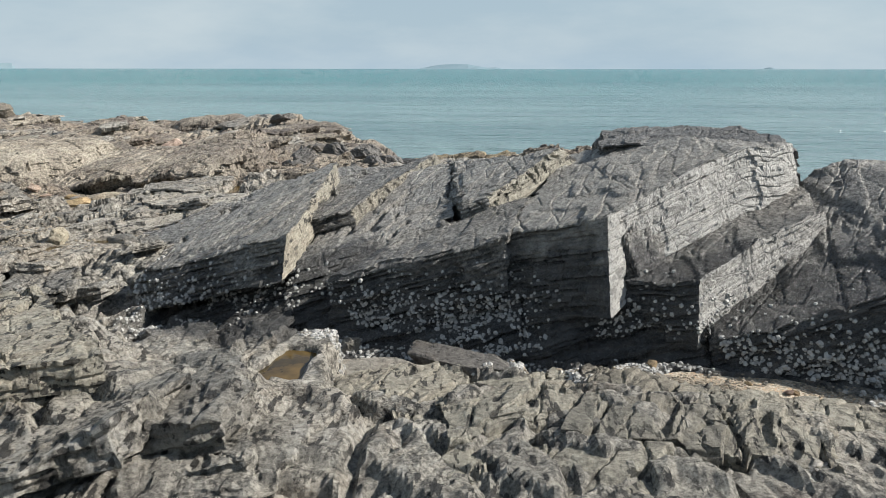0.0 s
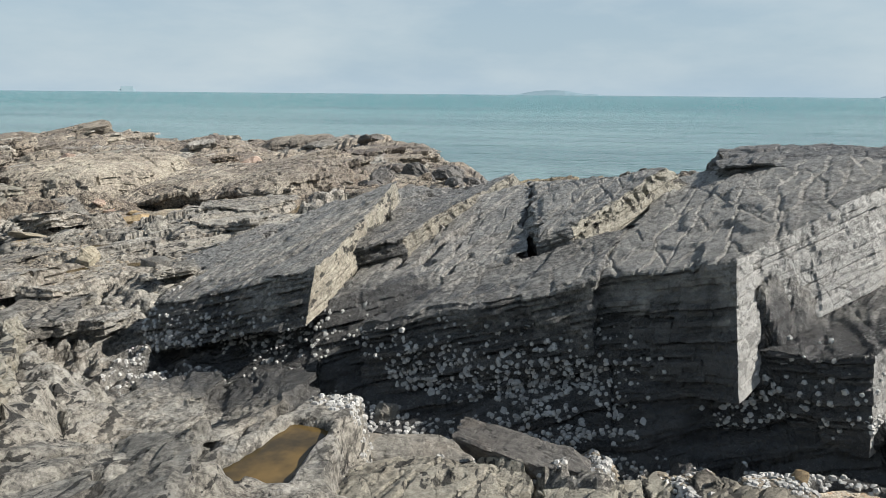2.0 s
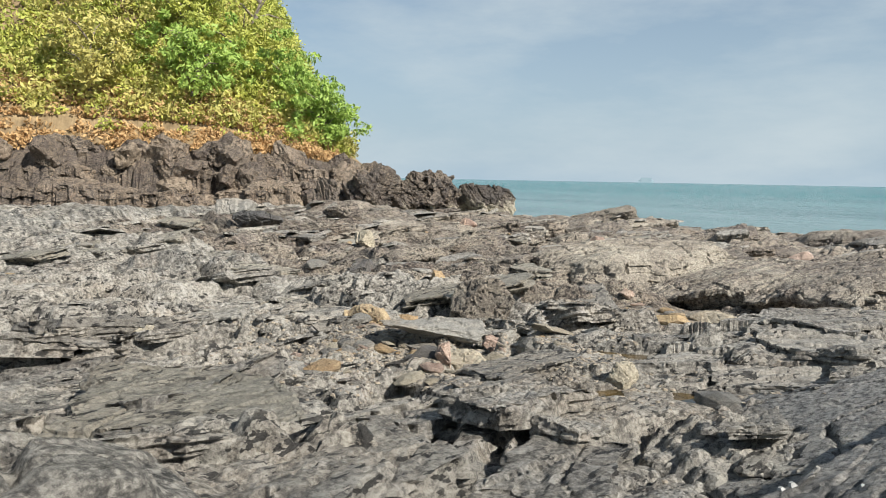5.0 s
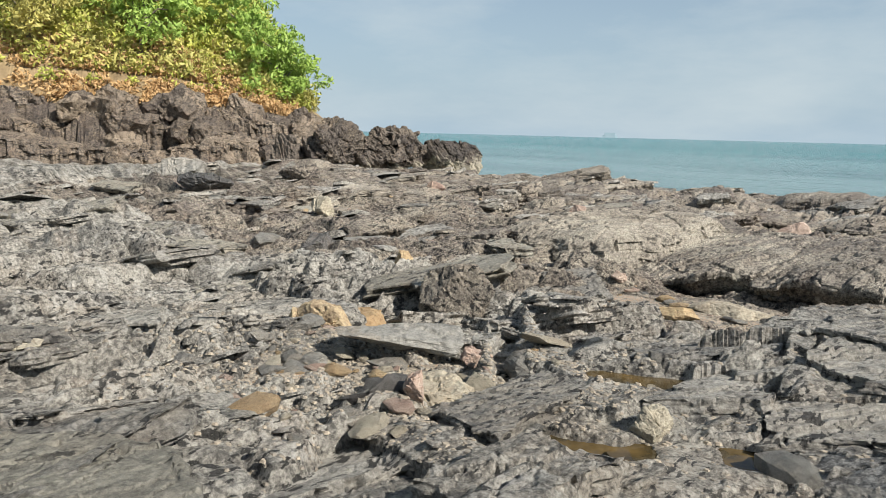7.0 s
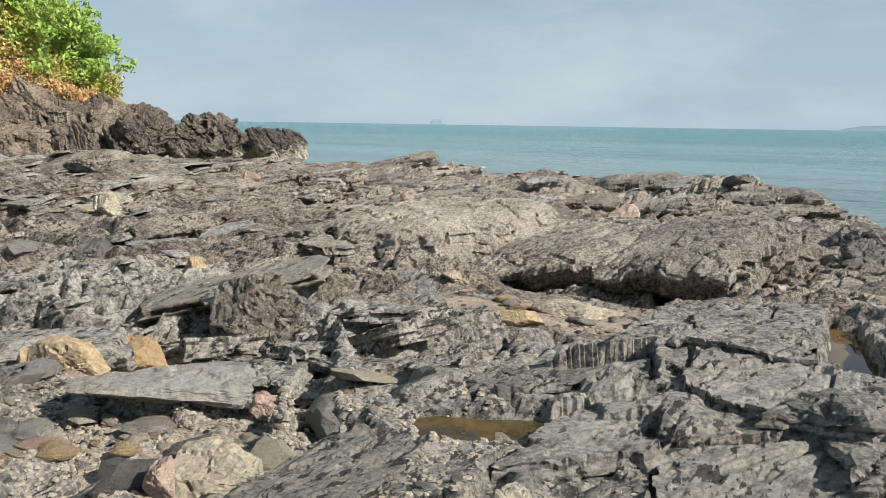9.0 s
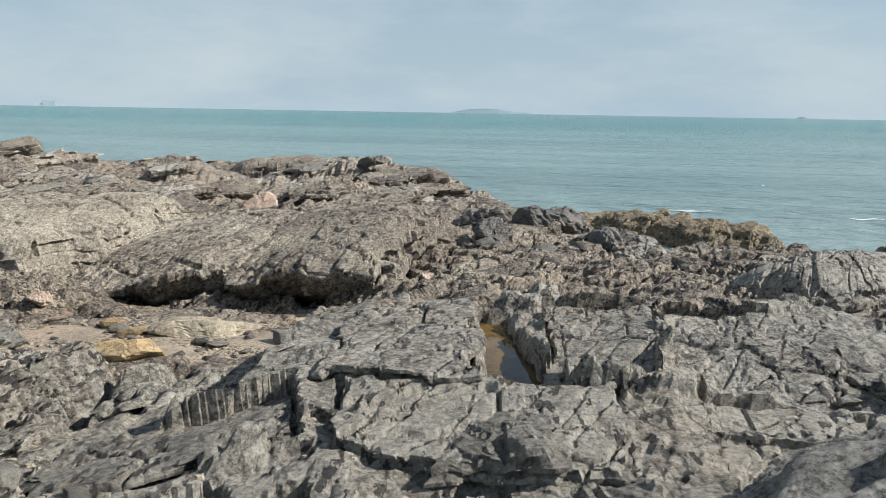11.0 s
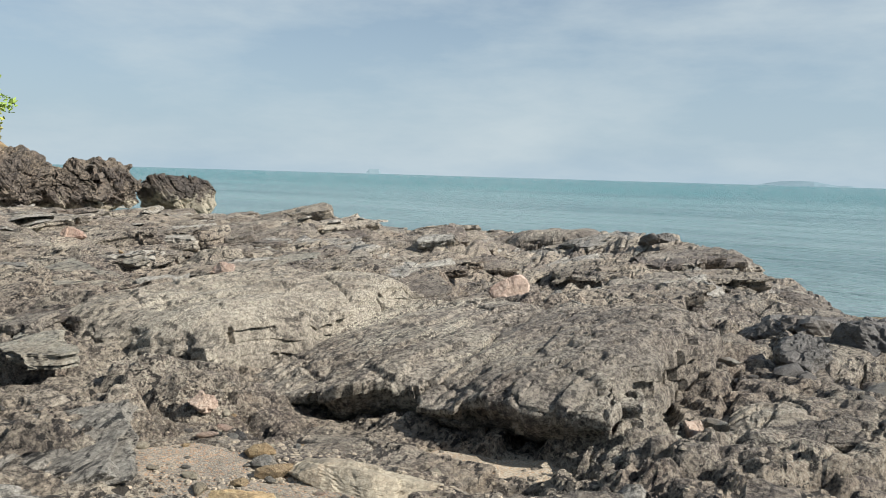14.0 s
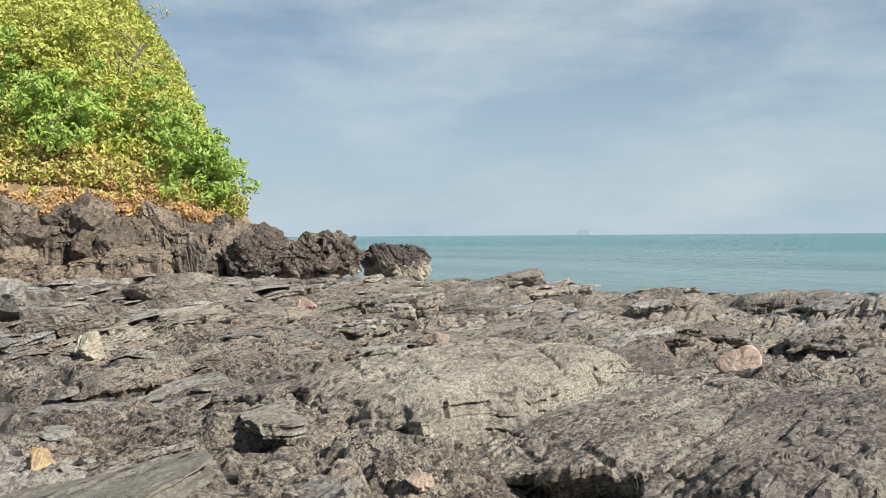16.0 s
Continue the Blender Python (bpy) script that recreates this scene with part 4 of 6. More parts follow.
# side 1 looks towards the sun and is painted lighter than the others
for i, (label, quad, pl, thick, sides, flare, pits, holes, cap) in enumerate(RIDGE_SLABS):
    ob = new("slate_slab", slab_mesh("slate_slab", quad, pl, thick, 5 * i + 2, [M_RIDGE, M_BED if i in (0, 1, 4) else M_SUNLIT_SCARP], sides, flare, (0.34, 0.94), 0.035, 0.030, 0.030, 0.014, pits, holes, 0.012, cap, 0.75))
    ob.parent = ridge
    tagged(ob, label)


# the ridge's broken face above the gully, with the ends of the beds standing out as ledges
fx_ = np.arange(-2.3, 3.6, 0.012)
FX, FV = np.meshgrid(fx_, np.linspace(0, 1, 96))
FY0 = front_line(FX)
jj = np.clip(((FY0[0] + 0.13 - ry_[0]) / 0.0145).astype(int), 0, len(ry_) - 1)
ii = np.clip(((fx_ - rx_[0]) / 0.0145).astype(int), 0, len(rx_) - 1)
tops = RZ[jj, ii] + 0.004
FZ = -1.66 + (np.broadcast_to(tops, FX.shape) + 1.66) * FV
bed_w = FZ - 0.33 * FX + 0.05 * fbm(FX * 1.5, FZ * 1.5, 3, 141)
ledge = 0.05 * (1 - saw(bed_w / 0.13 + 0.3 * pn(FX * 0.8, FZ * 2, 143), 0.25)) + 0.018 * (1 - saw(bed_w / 0.042 + 0.4 * pn(FX * 2, FZ * 4, 145), 0.3)) + 0.012 * pn(bed_w * 60, FX * 3, 147)
ledge = ledge + 0.05 * fbm(FX * 2.2, FZ * 3.0, 4, 149)
FY = FY0 + 0.14 - np.interp(FX, [-1, 0.5, 1.2], [0.44, 0.40, 0.28]) * (1 - FV) ** 1.5 - ledge * np.clip(6 * (1 - FV), 0, 1) * np.clip(0.4 + 2 * FV, 0, 1)
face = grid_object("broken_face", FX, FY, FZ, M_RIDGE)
face.parent = ridge
tagged(face, "dark wet ledges of thin slate beds")


def ridge_z(x, y):
    i, j = int((x - rx_[0]) / 0.0145), int((y - ry_[0]) / 0.0145)
    if 0 <= i < len(rx_) and 0 <= j < len(ry_):
        return float(RZ[j, i])
    return -9.0


def top_z(x, y):
    return max(ground_z(x, y), ridge_z(x, y))


sx = graded(-4500, -8, 8, 4500, 0.5, 1.12, 400)
sy = graded(-20, 12, 40, 4800, 0.5, 1.12, 400)
SX, SY = np.meshgrid(sx, sy)
sea = grid_object("sea", SX, SY, np.full(SX.shape, SEA), M_SEA, True)
tagged(sea, "calm teal sea water with small ripples", "sea", kind="structure")

# ---- stones ----
def rock_mesh(name, seed, size, planes=16, lumpy=0.07, sub=5, flat=0.0, smooth=False, cut=(0.42, 0.80)):
    """An angular stone: a ball cut by random planes, then roughened. size: half extents."""
    rnd = random.Random(seed)
    bm = bmesh.new()
    bmesh.ops.create_icosphere(bm, subdivisions=sub, radius=1.0)
    cuts = []
    for _ in range(planes):
        n = Vector((rnd.gauss(0, 1), rnd.gauss(0, 1), rnd.gauss(0, 1))).normalized()
        cuts.append((n, rnd.uniform(*cut)))
    cuts.append((Vector((0, 0, 1)), 0.8 - flat * 0.3))
    cuts.append((Vector((0, 0, -1)), 0.8))
    off = Vector((rnd.uniform(0, 50), rnd.uniform(0, 50), rnd.uniform(0, 50)))
    for v in bm.verts:
        d = v.co.normalized()
        r = min([1.0] + [c / n.dot(d) for n, c in cuts if n.dot(d) > 0.05])
        r *= 1 + lumpy * (noise.noise(d * 1.6 + off) + 0.5 * noise.noise(d * 4.0 + off) + 0.25 * noise.noise(d * 9.0 + off))
        v.co = Vector((d.x * r * size[0], d.y * r * size[1], d.z * r * size[2]))
    me = bpy.data.meshes.new(name)
    bm.to_mesh(me)
    bm.free()
    for p in me.polygons:
        p.use_smooth = smooth
    return me


def jag(me, size, amount, seed):
    """Breaks a stone's faces into small facets and splits."""
    n = len(me.vertices)
    co, no = np.zeros(n * 3, np.float32), np.zeros(n * 3, np.float32)
    me.vertices.foreach_get("co", co)
    me.vertices.foreach_get("normal", no)
    co, no = co.reshape(-1, 3), no.reshape(-1, 3)
    s = 1.0 / max(size)
    a, b = (co[:, 0] + 0.7 * co[:, 2]) * s + seed * 1.7, (co[:, 1] - 0.8 * co[:, 2] + 0.2 * co[:, 0]) * s
    e, w, p = facets(a * 2.0, b * 2.4, 401, 0.06, 0.30)
    e2, w2, p2 = facets(a * 5.0, b * 6.0, 403, 0.03, 0.20)
    d = 1.0 * p + 0.10 * (w - 0.5) - 0.10 * step(0.06, 0, e) + 0.4 * p2 + 0.05 * (w2 - 0.5) - 0.04 * step(0.1, 0, e2)
    co = co + no * (d * amount * max(size))[:, None]
    me.vertices.foreach_set("co", co.astype(np.float32).ravel())
    me.update()


def stone(name, label, seed, x, y, size, mat, turn=0, sink=0.25, tilt=(0, 0), z=None, group="", category="stone", **shape):
    rough = shape.pop("rough", 0.45)
    me = rock_mesh(name, seed, size, **shape)
    jag(me, size, rough, seed)
    me.materials.append(mat)
    ob = new(name, me)
    base = top_z(x, y) if z is None else z
    ob.matrix_world = pose(x, y, base + size[2] * (0.8 - 2 * sink * 0.8), tilt[0], tilt[1], turn)
    return tagged(ob, label, category, group)


stone("boulder", "ochre boulder with rough faces among shingle", 1, -6.14, 6.98, (0.30, 0.24, 0.19), M_OCHRE, 20, 0.15)
stone("boulder", "blocky ochre boulder with crumbling top", 2, -6.42, 7.62, (0.33, 0.26, 0.22), M_OCHRE, -15, 0.12)
stone("boulder", "upright dark boulder with one tan split face", 3, -6.05, 8.36, (0.36, 0.34, 0.40), M_BROWN, 40, 0.15, planes=12, rough=0.28)
stone("rock_slab", "flat grey slab lying tilted over shingle", 4, -5.22, 6.78, (0.60, 0.32, 0.13), M_STONE, 30, 0.05, tilt=(-6, 4), flat=0.5, planes=14, rough=0.12)
stone("rock", "pale tan rock resting on shingle", 5, -4.50, 6.40, (0.34, 0.22, 0.15), M_TAN, 25, 0.2)
stone("rock", "small orange rock standing in shingle", 6, -4.38, 6.03, (0.10, 0.09, 0.12), M_PINK, 0, 0.15)
stone("rock", "small pale white rock beside a pool", 7, -3.33, 6.42, (0.13, 0.09, 0.10), M_TAN, 40, 0.1)
stone("rock", "broken reddish rock among shingle", 8, -4.78, 6.98, (0.15, 0.12, 0.11), M_PINK, 10, 0.2)
stone("boulder", "round tan boulder on crusted bedrock", 9, -5.5, 15.4, (0.25, 0.24, 0.20), M_PINK, 0, 0.0, planes=5, lumpy=0.06, rough=0.15)
stone("rock", "tan rock wedged beside a round boulder", 10, -5.45, 17.6, (0.34, 0.24, 0.18), M_TAN, 20, 0.1)
stone("rock", "pink rock lying on bedrock", 11, -7.87, 13.2, (0.20, 0.15, 0.11), M_PINK, 30, 0.2)
stone("rock", "pale pink rock on flat bedrock", 12, -12.7, 15.4, (0.32, 0.2, 0.16), M_PINK, 0, 0.25)
stone("boulder", "pale boulder crusted with barnacles", 13, -6.25, 9.75, (0.20, 0.17, 0.15), M_CRUST, 0, 0.25, planes=10)
stone("rock_slab", "pale tan slab lying in sand", 14, -4.33, 9.95, (0.47, 0.26, 0.14), M_TAN, 10, 0.2, z=-1.76, flat=0.5, rough=0.12)
stone("rock_slab", "thick ochre-edged slab in sand", 15, -4.55, 9.42, (0.32, 0.17, 0.12), M_OCHRE, 10, 0.2, z=-1.72, flat=0.4, rough=0.12)
stone("rock_slab", "rusty brown slab on the gully's edge", 16, -2.98, 4.62, (0.26, 0.15, 0.05), M_PINK, -10, 0.3, flat=0.5, rough=0.12)
stone("stone", "upright pale grey stone in the oyster bed", 17, -0.55, 4.28, (0.09, 0.05, 0.09), M_STONE, 10, 0.15, planes=8)
stone("rock_slab", "dark green-grey slab leaning in the gully", 18, 0.10, 3.72, (0.42, 0.16, 0.13), M_DARKSTONE, -25, 0.2, tilt=(25, 0), flat=0.4, rough=0.12)
stone("rock_slab", "flat grey slab in the gully", 19, -0.55, 4.0, (0.55, 0.2, 0.08), M_STONE, 5, 0.35, flat=0.4, rough=0.12)
stone("boulder", "large weathered brown boulder on the platform", 21, -16.1, 14.5, (0.55, 0.45, 0.42), M_BROWN, 10, 0.35, planes=12)
stone("boulder", "dark layered boulder on the platform", 22, -14.9, 11.3, (0.60, 0.4, 0.30), M_DARKSTONE, 10, 0.15)
stone("boulder", "pale blocky boulder on flat bedrock", 23, -11.1, 11.0, (0.32, 0.24, 0.20), M_TAN, 0, 0.15, planes=10)
stone("boulder", "layered brown boulder at the cliff's foot", 24, -17.8, 12.4, (0.8, 0.5, 0.4), M_STONE, 30, 0.15, planes=10)
stone("boulder", "squat brown boulder near the cliff", 25, -17.4, 15.2, (0.35, 0.3, 0.3), M_STONE, 30, 0.15, planes=10)
stone("boulder", "low brown boulder with shaded underside", 26, -8.7, 8.9, (0.50, 0.35, 0.24), M_STONE, 30, 0.2)
stone("boulder", "dark pitted boulder on bedrock", 27, -9.1, 9.3, (0.42, 0.3, 0.22), M_DARKSTONE, -20, 0.2)
stone("rock", "small orange rock on grey bedrock", 28, -7.25, 8.9, (0.13, 0.11, 0.11), M_OCHRE, 0, 0.1)
stone("rock", "pale flat rock on bedrock", 29, -6.6, 5.05, (0.22, 0.13, 0.05), M_TAN, 20, 0.2, flat=0.4)
stone("rock", "rounded grey rock on shingle", 30, -6.2, 6.05, (0.15, 0.13, 0.08), M_STONE, 20, 0.2)
stone("boulder", "dark wet boulder at the water's edge", 31, 0.15, 18.7, (0.55, 0.4, 0.35), M_DARKSTONE, 20, 0.2, z=-2.7)

# rounded outcrops
def hump(label, seed, x, y, half, turn, belly, rise, foot, mat):
    """A rounded outcrop: a thick bed with drawn-in foot and broken corners."""
    r = random.Random(seed)
    c = []
    for sx, sy in ((-1, -1), (1, -1), (1, 1), (-1, 1)):
        p = pose(x, y, 0, 0, 0, turn) @ Vector((half[0] * sx * r.uniform(0.70, 0.98), half[1] * sy * r.uniform(0.70, 0.98), 0))
        c.append((p.x, p.y))
    big = min(1.0, 1.1 * min(half))
    me = slab_mesh("rounded_outcrop", c, (x, y, belly + rise, r.uniform(-0.02, 0.12), r.uniform(-0.04, 0.10)), rise + foot, seed, [mat], flare=(-0.12 * big, 0.12 * big, 0.1, 0.12 * big), strike=(0.45, 0.89),
                   rag=0.02 + 0.09 * big, lay=0.04 + 0.09 * big, ledge=0.02 + 0.035 * big, steps=0.012 + 0.02 * big, pits=0.7, fine=max(0.009, 0.016 * big * (1.0 if y < 14 else 1.8)), rnd=0.5 * rise)
    return tagged(new("rounded_outcrop", me), label, "outcrop")


def outcrop(label, quad, plane, thick, seed, mat, strike=(0.5, 0.86), flare=(-0.38, 0.05, 0.3, 0.05), rag=0.08, rnd=0.09, fine=0.016, pits=0.7):
    """A thick tilted bed with rounded rims, drawn in below."""
    ob = new("rock_outcrop", slab_mesh("rock_outcrop", quad, plane, thick, seed, [mat], flare=flare, strike=strike, rag=rag, lay=0.13, ledge=0.05, steps=0.03, pits=pits, fine=fine, rnd=rnd))
    return tagged(ob, label, "outcrop")


outcrop("long barnacle-crusted outcrop with an undercut front", [(-5.80, 10.95), (-4.52, 10.98), (-4.35, 13.20), (-6.35, 13.35)], (-4.84, 11.1, -1.43, 0.15, 0.09), 0.46, 61, M_CRUST)
outcrop("thick barnacle-crusted outcrop with an undercut front", [(-4.50, 10.92), (-3.38, 10.84), (-3.00, 12.90), (-4.33, 13.15)], (-4.84, 11.1, -1.42, 0.08, 0.10), 0.48, 67, M_CRUST)
hump("pale barnacle-crusted outcrop beside a deep cleft", 2, -6.75, 12.1, (1.05, 1.45), -8, -1.56, 0.37, 0.33, M_CRUST)
hump("crusted knob on the large outcrop's front", 12, -3.72, 11.08, (0.20, 0.16), 0, -1.50, 0.14, 0.15, M_CRUST)
hump("crusted knob on the large outcrop's front", 13, -3.38, 11.16, (0.17, 0.17), 0, -1.50, 0.16, 0.15, M_CRUST)
hump("low knobbly outcrop in front of the sand gap", 3, -4.50, 10.34, (0.70, 0.24), 3, -1.76, 0.13, 0.15, M_BROWN)
hump("low crusted hump at the outcrop's foot", 4, -3.22, 10.98, (0.40, 0.34), 35, -1.72, 0.22, 0.15, M_CRUST)
hump("cream-crusted hump beside the inlet stones", 5, -2.62, 11.75, (0.30, 0.36), 0, -1.74, 0.27, 0.2, M_CRUST)
hump("low dark outcrop with shell crust", 6, -5.2, 15.6, (1.5, 0.9), -25, -1.98, 0.28, 0.4, M_BROWN)
hump("crusted outcrop behind the cleft", 7, -7.3, 14.7, (1.0, 0.7), 15, -1.55, 0.26, 0.4, M_CRUST)
hump("low ochre-crusted outcrop near the water", 8, -8.2, 27.6, (1.6, 1.0), 10, -2.15, 0.50, 0.4, M_CRUST)
hump("broad crusted outcrop above the water", 9, -4.9, 25.6, (2.2, 1.4), -55, -2.25, 0.50, 0.6, M_CRUST)
hump("dark steep outcrop at the water's edge", 10, -3.0, 20.6, (1.5, 0.9), -60, -2.35, 0.40, 0.6, M_BROWN)
hump("dark knobbly outcrop beside the inlet", 11, -2.9, 15.2, (0.9, 0.6), -50, -2.05, 0.30, 0.5, M_BROWN)
hump("smooth dark slab rising beside the inlet", 14, 0.25, 11.1, (0.95, 0.42), 20, -1.60, 0.34, 0.4, M_ROCK)
for i, (bx, by, ax, ay, turn, rise) in enumerate(((-0.25, 3.42, 0.36, 0.22, 5, 0.14), (0.42, 3.30, 0.24, 0.24, 15, 0.13), (0.93, 3.22, 0.30, 0.28, -25, 0.18), (0.30, 2.78, 0.30, 0.22, 12, 0.13), (-0.10, 2.98, 0.13, 0.26, 8, 0.12),
                                                  (0.72, 2.62, 0.26, 0.17, -15, 0.12), (1.25, 2.62, 0.28, 0.26, -25, 0.14), (1.72, 2.75, 0.34, 0.22, -28, 0.12), (1.20, 2.98, 0.22, 0.13, -25, 0.12), (0.05, 2.45, 0.26, 0.2, 0, 0.1), (0.55, 2.30, 0.28, 0.2, 10, 0.1))):
    hump("rounded grey slate block between deep joints", 20 + i, bx, by, (1.15 * ax, 1.15 * ay), turn, max(ground_z(bx, by), ground_z(bx + 0.1, by), ground_z(bx, by - 0.1)) - 0.04, rise, 0.16, M_BED)
stone("rock", "dark angular rock perched on a crusted outcrop", 20, -5.12, 24.9, (0.50, 0.28, 0.22), M_DARKSTONE, 15, 0.0, tilt=(0, -16), z=-1.72, planes=10)
stone("rock", "flat orange rock beside the deep cleft", 32, -5.62, 10.36, (0.15, 0.10, 0.06), M_PINK, 15, 0.15)
stone("rock", "upright reddish rock between crusted humps", 72, -2.95, 11.30, (0.12, 0.12, 0.17), M_PINK, 10, 0.2, z=-1.74, lumpy=0.1)
stone("rock", "small ochre rock in the sand gap", 73, -2.98, 10.95, (0.13, 0.10, 0.08), M_OCHRE, 40, 0.2, z=-1.72)
stone("boulder", "dark knobbly boulder by the water", 74, -2.3, 14.4, (0.7, 0.5, 0.38), M_DARKSTONE, 40, 0.25, lumpy=0.2, sub=5)
stone("boulder", "dark wet boulder beside the inlet", 75, -1.1, 15.3, (0.5, 0.4, 0.32), M_DARKSTONE, 0, 0.25, lumpy=0.2, sub=5)

for i, (bx, by, w) in enumerate(((-1.95, 13.8, 0.36), (-1.55, 14.9, 0.42), (-1.05, 14.4, 0.30), (-0.75, 15.5, 0.44), (-0.35, 16.3, 0.36), (-1.65, 15.9, 0.46), (-0.15, 15.1, 0.28), (-2.35, 13.2, 0.30), (-1.2, 13.4, 0.26), (0.35, 15.7, 0.34))):
    stone("boulder", "dark angular boulder in the rubble by the inlet", 100 + i, bx, by, (w, 0.75 * w, 0.70 * w), M_DARKSTONE, 37 * i, 0.15, planes=11, lumpy=0.12)

# ---- pools and sand ----
def sheet(name, label, category, x, y, z, rx, ry, turn, mat, wobble=0.0, seed=1):
    """A level sheet with an uneven rim, sunk into the rock around it."""
    bm = bmesh.new()
    a = radians(turn)
    centre = bm.verts.new((x, y, z + wobble * 0.3))
    rings = []
    for k in range(1, 7):
        ring = []
        for i in range(40):
            t = i / 40 * math.tau
            r = k / 6 * (1 + 0.25 * noise.noise(Vector((math.cos(t) * 1.5, math.sin(t) * 1.5, seed))))
            px, py = rx * r * math.cos(t), ry * r * math.sin(t)
            wx, wy = x + px * math.cos(a) - py * math.sin(a), y + px * math.sin(a) + py * math.cos(a)
            ring.append(bm.verts.new((wx, wy, z + wobble * noise.noise(Vector((wx * 3, wy * 3, seed))))))
        rings.append(ring)
    for i in range(40):
        bm.faces.new((centre, rings[0][i], rings[0][(i + 1) % 40]))
        for k in range(5):
            bm.faces.new((rings[k][i], rings[k + 1][i], rings[k + 1][(i + 1) % 40], rings[k][(i + 1) % 40]))
    ob = part(name, bm, mat, smooth=True)
    return tagged(ob, label, category, kind="structure")


for key, (hx0, hy0, level, hrx, hry, hturn) in HOLLOWS.items():
    if key.startswith("pool"):
        sheet(key, "shallow amber rock pool in bedrock", "rock pool", hx0, hy0, level, hrx * 1.45, hry * 1.45, hturn, M_POOL)
    else:
        sheet(key, "coarse pale shell sand between rocks", "sand", hx0, hy0, level, hrx * 1.3, hry * 1.3, hturn, M_SHINGLE if key in ("sand_3", "sand_4") else M_SAND, 0.03)

for fx0, fy0, frx, fry, fturn, fs in ((3.2, 25.6, 0.55, 0.07, -12, 1), (7.6, 24.6, 0.7, 0.06, -6, 2), (-2.4, 24.6, 0.45, 0.08, 75, 5)):
    sheet("foam", "thin white foam on the sea", "sea foam", fx0, fy0, SEA + 0.03, frx, fry, fturn, M_FOAM, 0.05, fs)

# ---- the hill ----
hx = [(-43, 3), (-38.0, 11.0), (-34.9, 16.8), (-32.8, 21.2), (-30.8, 25.0), (-31.0, 29.4), (-34, 34.5), (-42, 40)]


def along_foot(s):
    """Point on the cliff's foot line and the way into the hill."""
    i = min(int(s), len(hx) - 2)
    f = s - i
    (ax, ay), (bx, by) = hx[i], hx[i + 1]
    return ax + (bx - ax) * f, ay + (by - ay) * f


hs = np.arange(0, len(hx) - 1.001, 0.018)
hd = np.concatenate([np.arange(-0.4, 2.6, 0.07), np.arange(2.6, 24, 0.5)])
px = np.interp(hs, range(len(hx)), [p[0] for p in hx])
py = np.interp(hs, range(len(hx)), [p[1] for p in hx])
kern = np.ones(41) / 41
px, py = np.convolve(np.pad(px, 20, "edge"), kern, "valid"), np.convolve(np.pad(py, 20, "edge"), kern, "valid")
HS, HD = np.meshgrid(hs, hd)
HPX, HPY = np.broadcast_to(px, HS.shape), np.broadcast_to(py, HS.shape)
INX, INY = -0.90, 0.43
length = np.concatenate([[0], np.cumsum(np.hypot(np.diff(px), np.diff(py)))])
HL = np.broadcast_to(length, HS.shape)
cedge, cwho = cells(HL * 0.75 + 0.2 * HD, HD * 0.9 + 0.5 * pn(HL * 0.4, HD * 0.4, 3), 131)
cedge2, cwho2 = cells(HL * 2.4, HD * 2.6, 133)
cliff_top = np.interp(HS, range(len(hx)), [2.3, 2.3, 2.3, 2.4, 2.2, 1.7, 0.6, 0.2])
HZ = -1.75 + cliff_top * step(-0.1, 1.4, HD + 0.55 * (cwho - 0.5) + 0.3 * (cwho2 - 0.5) + 0.3 * fbm(HL * 0.7, HD, 3, 5))
HZ = HZ - 0.25 * step(0.08, 0, cedge) * step(2.2, 1.0, HD) - 0.10 * step(0.1, 0, cedge2) * step(2.2, 1.0, HD) + 0.18 * (cwho2 - 0.5) * step(2.2, 1.2, HD)
hill_rate = np.interp(HS, range(len(hx)), [1.1, 1.1, 1.1, 1.0, 0.62, 0.12, 0.0, 0.0])
HZ = HZ + hill_rate * np.clip(HD - 1.6, 0, None) * (1 + 0.2 * fbm(HL * 0.2, HD * 0.2, 3, 7))
HXX = HPX + INX * HD - 0.15 * fbm(HL * 1.5, HZ * 1.5, 3, 9)
HYY = HPY + INY * HD
hill = grid_object("hillside", HXX, HYY, HZ, M_CLIFF, second=M_SOIL, mask=step(1.7, 2.2, HD + 0.8 * fbm(HL * 0.5, HD * 0.5, 3, 11)))
tagged(hill, "steep hillside above a dark blocky rock cliff", "hillside", kind="structure")

# fallen and jointed blocks that make up the cliff
BLOCKS = []
for i in range(9):
    rr = random.Random(500 + i)
    me = rock_mesh("block", 510 + i, (1.0, rr.uniform(0.6, 0.9), rr.uniform(0.6, 1.1)), planes=9, lumpy=0.16, sub=4, cut=(0.35, 0.75))
    jag(me, (1, 1, 1), 0.7, i)
    me.materials.append(M_CLIFF)
    BLOCKS.append(me)
rr = random.Random(77)
for i in range(120):
    s = rr.uniform(0.3, 5.6)
    d = rr.uniform(-0.5, 1.7)
    j, k = int(np.clip(np.searchsorted(hs, s), 0, len(hs) - 1)), int(np.clip(np.searchsorted(hd, d), 0, len(hd) - 1))
    size = rr.uniform(0.35, 1.35)
    ob = new("block", rr.choice(BLOCKS))
    ob.parent = hill
    ob.matrix_local = pose(float(HXX[k, j]), float(HYY[k, j]), float(HZ[k, j]), rr.uniform(-25, 25), rr.uniform(-25, 25), rr.uniform(0, 360)) @ Matrix.Diagonal((size, size, size, 1))

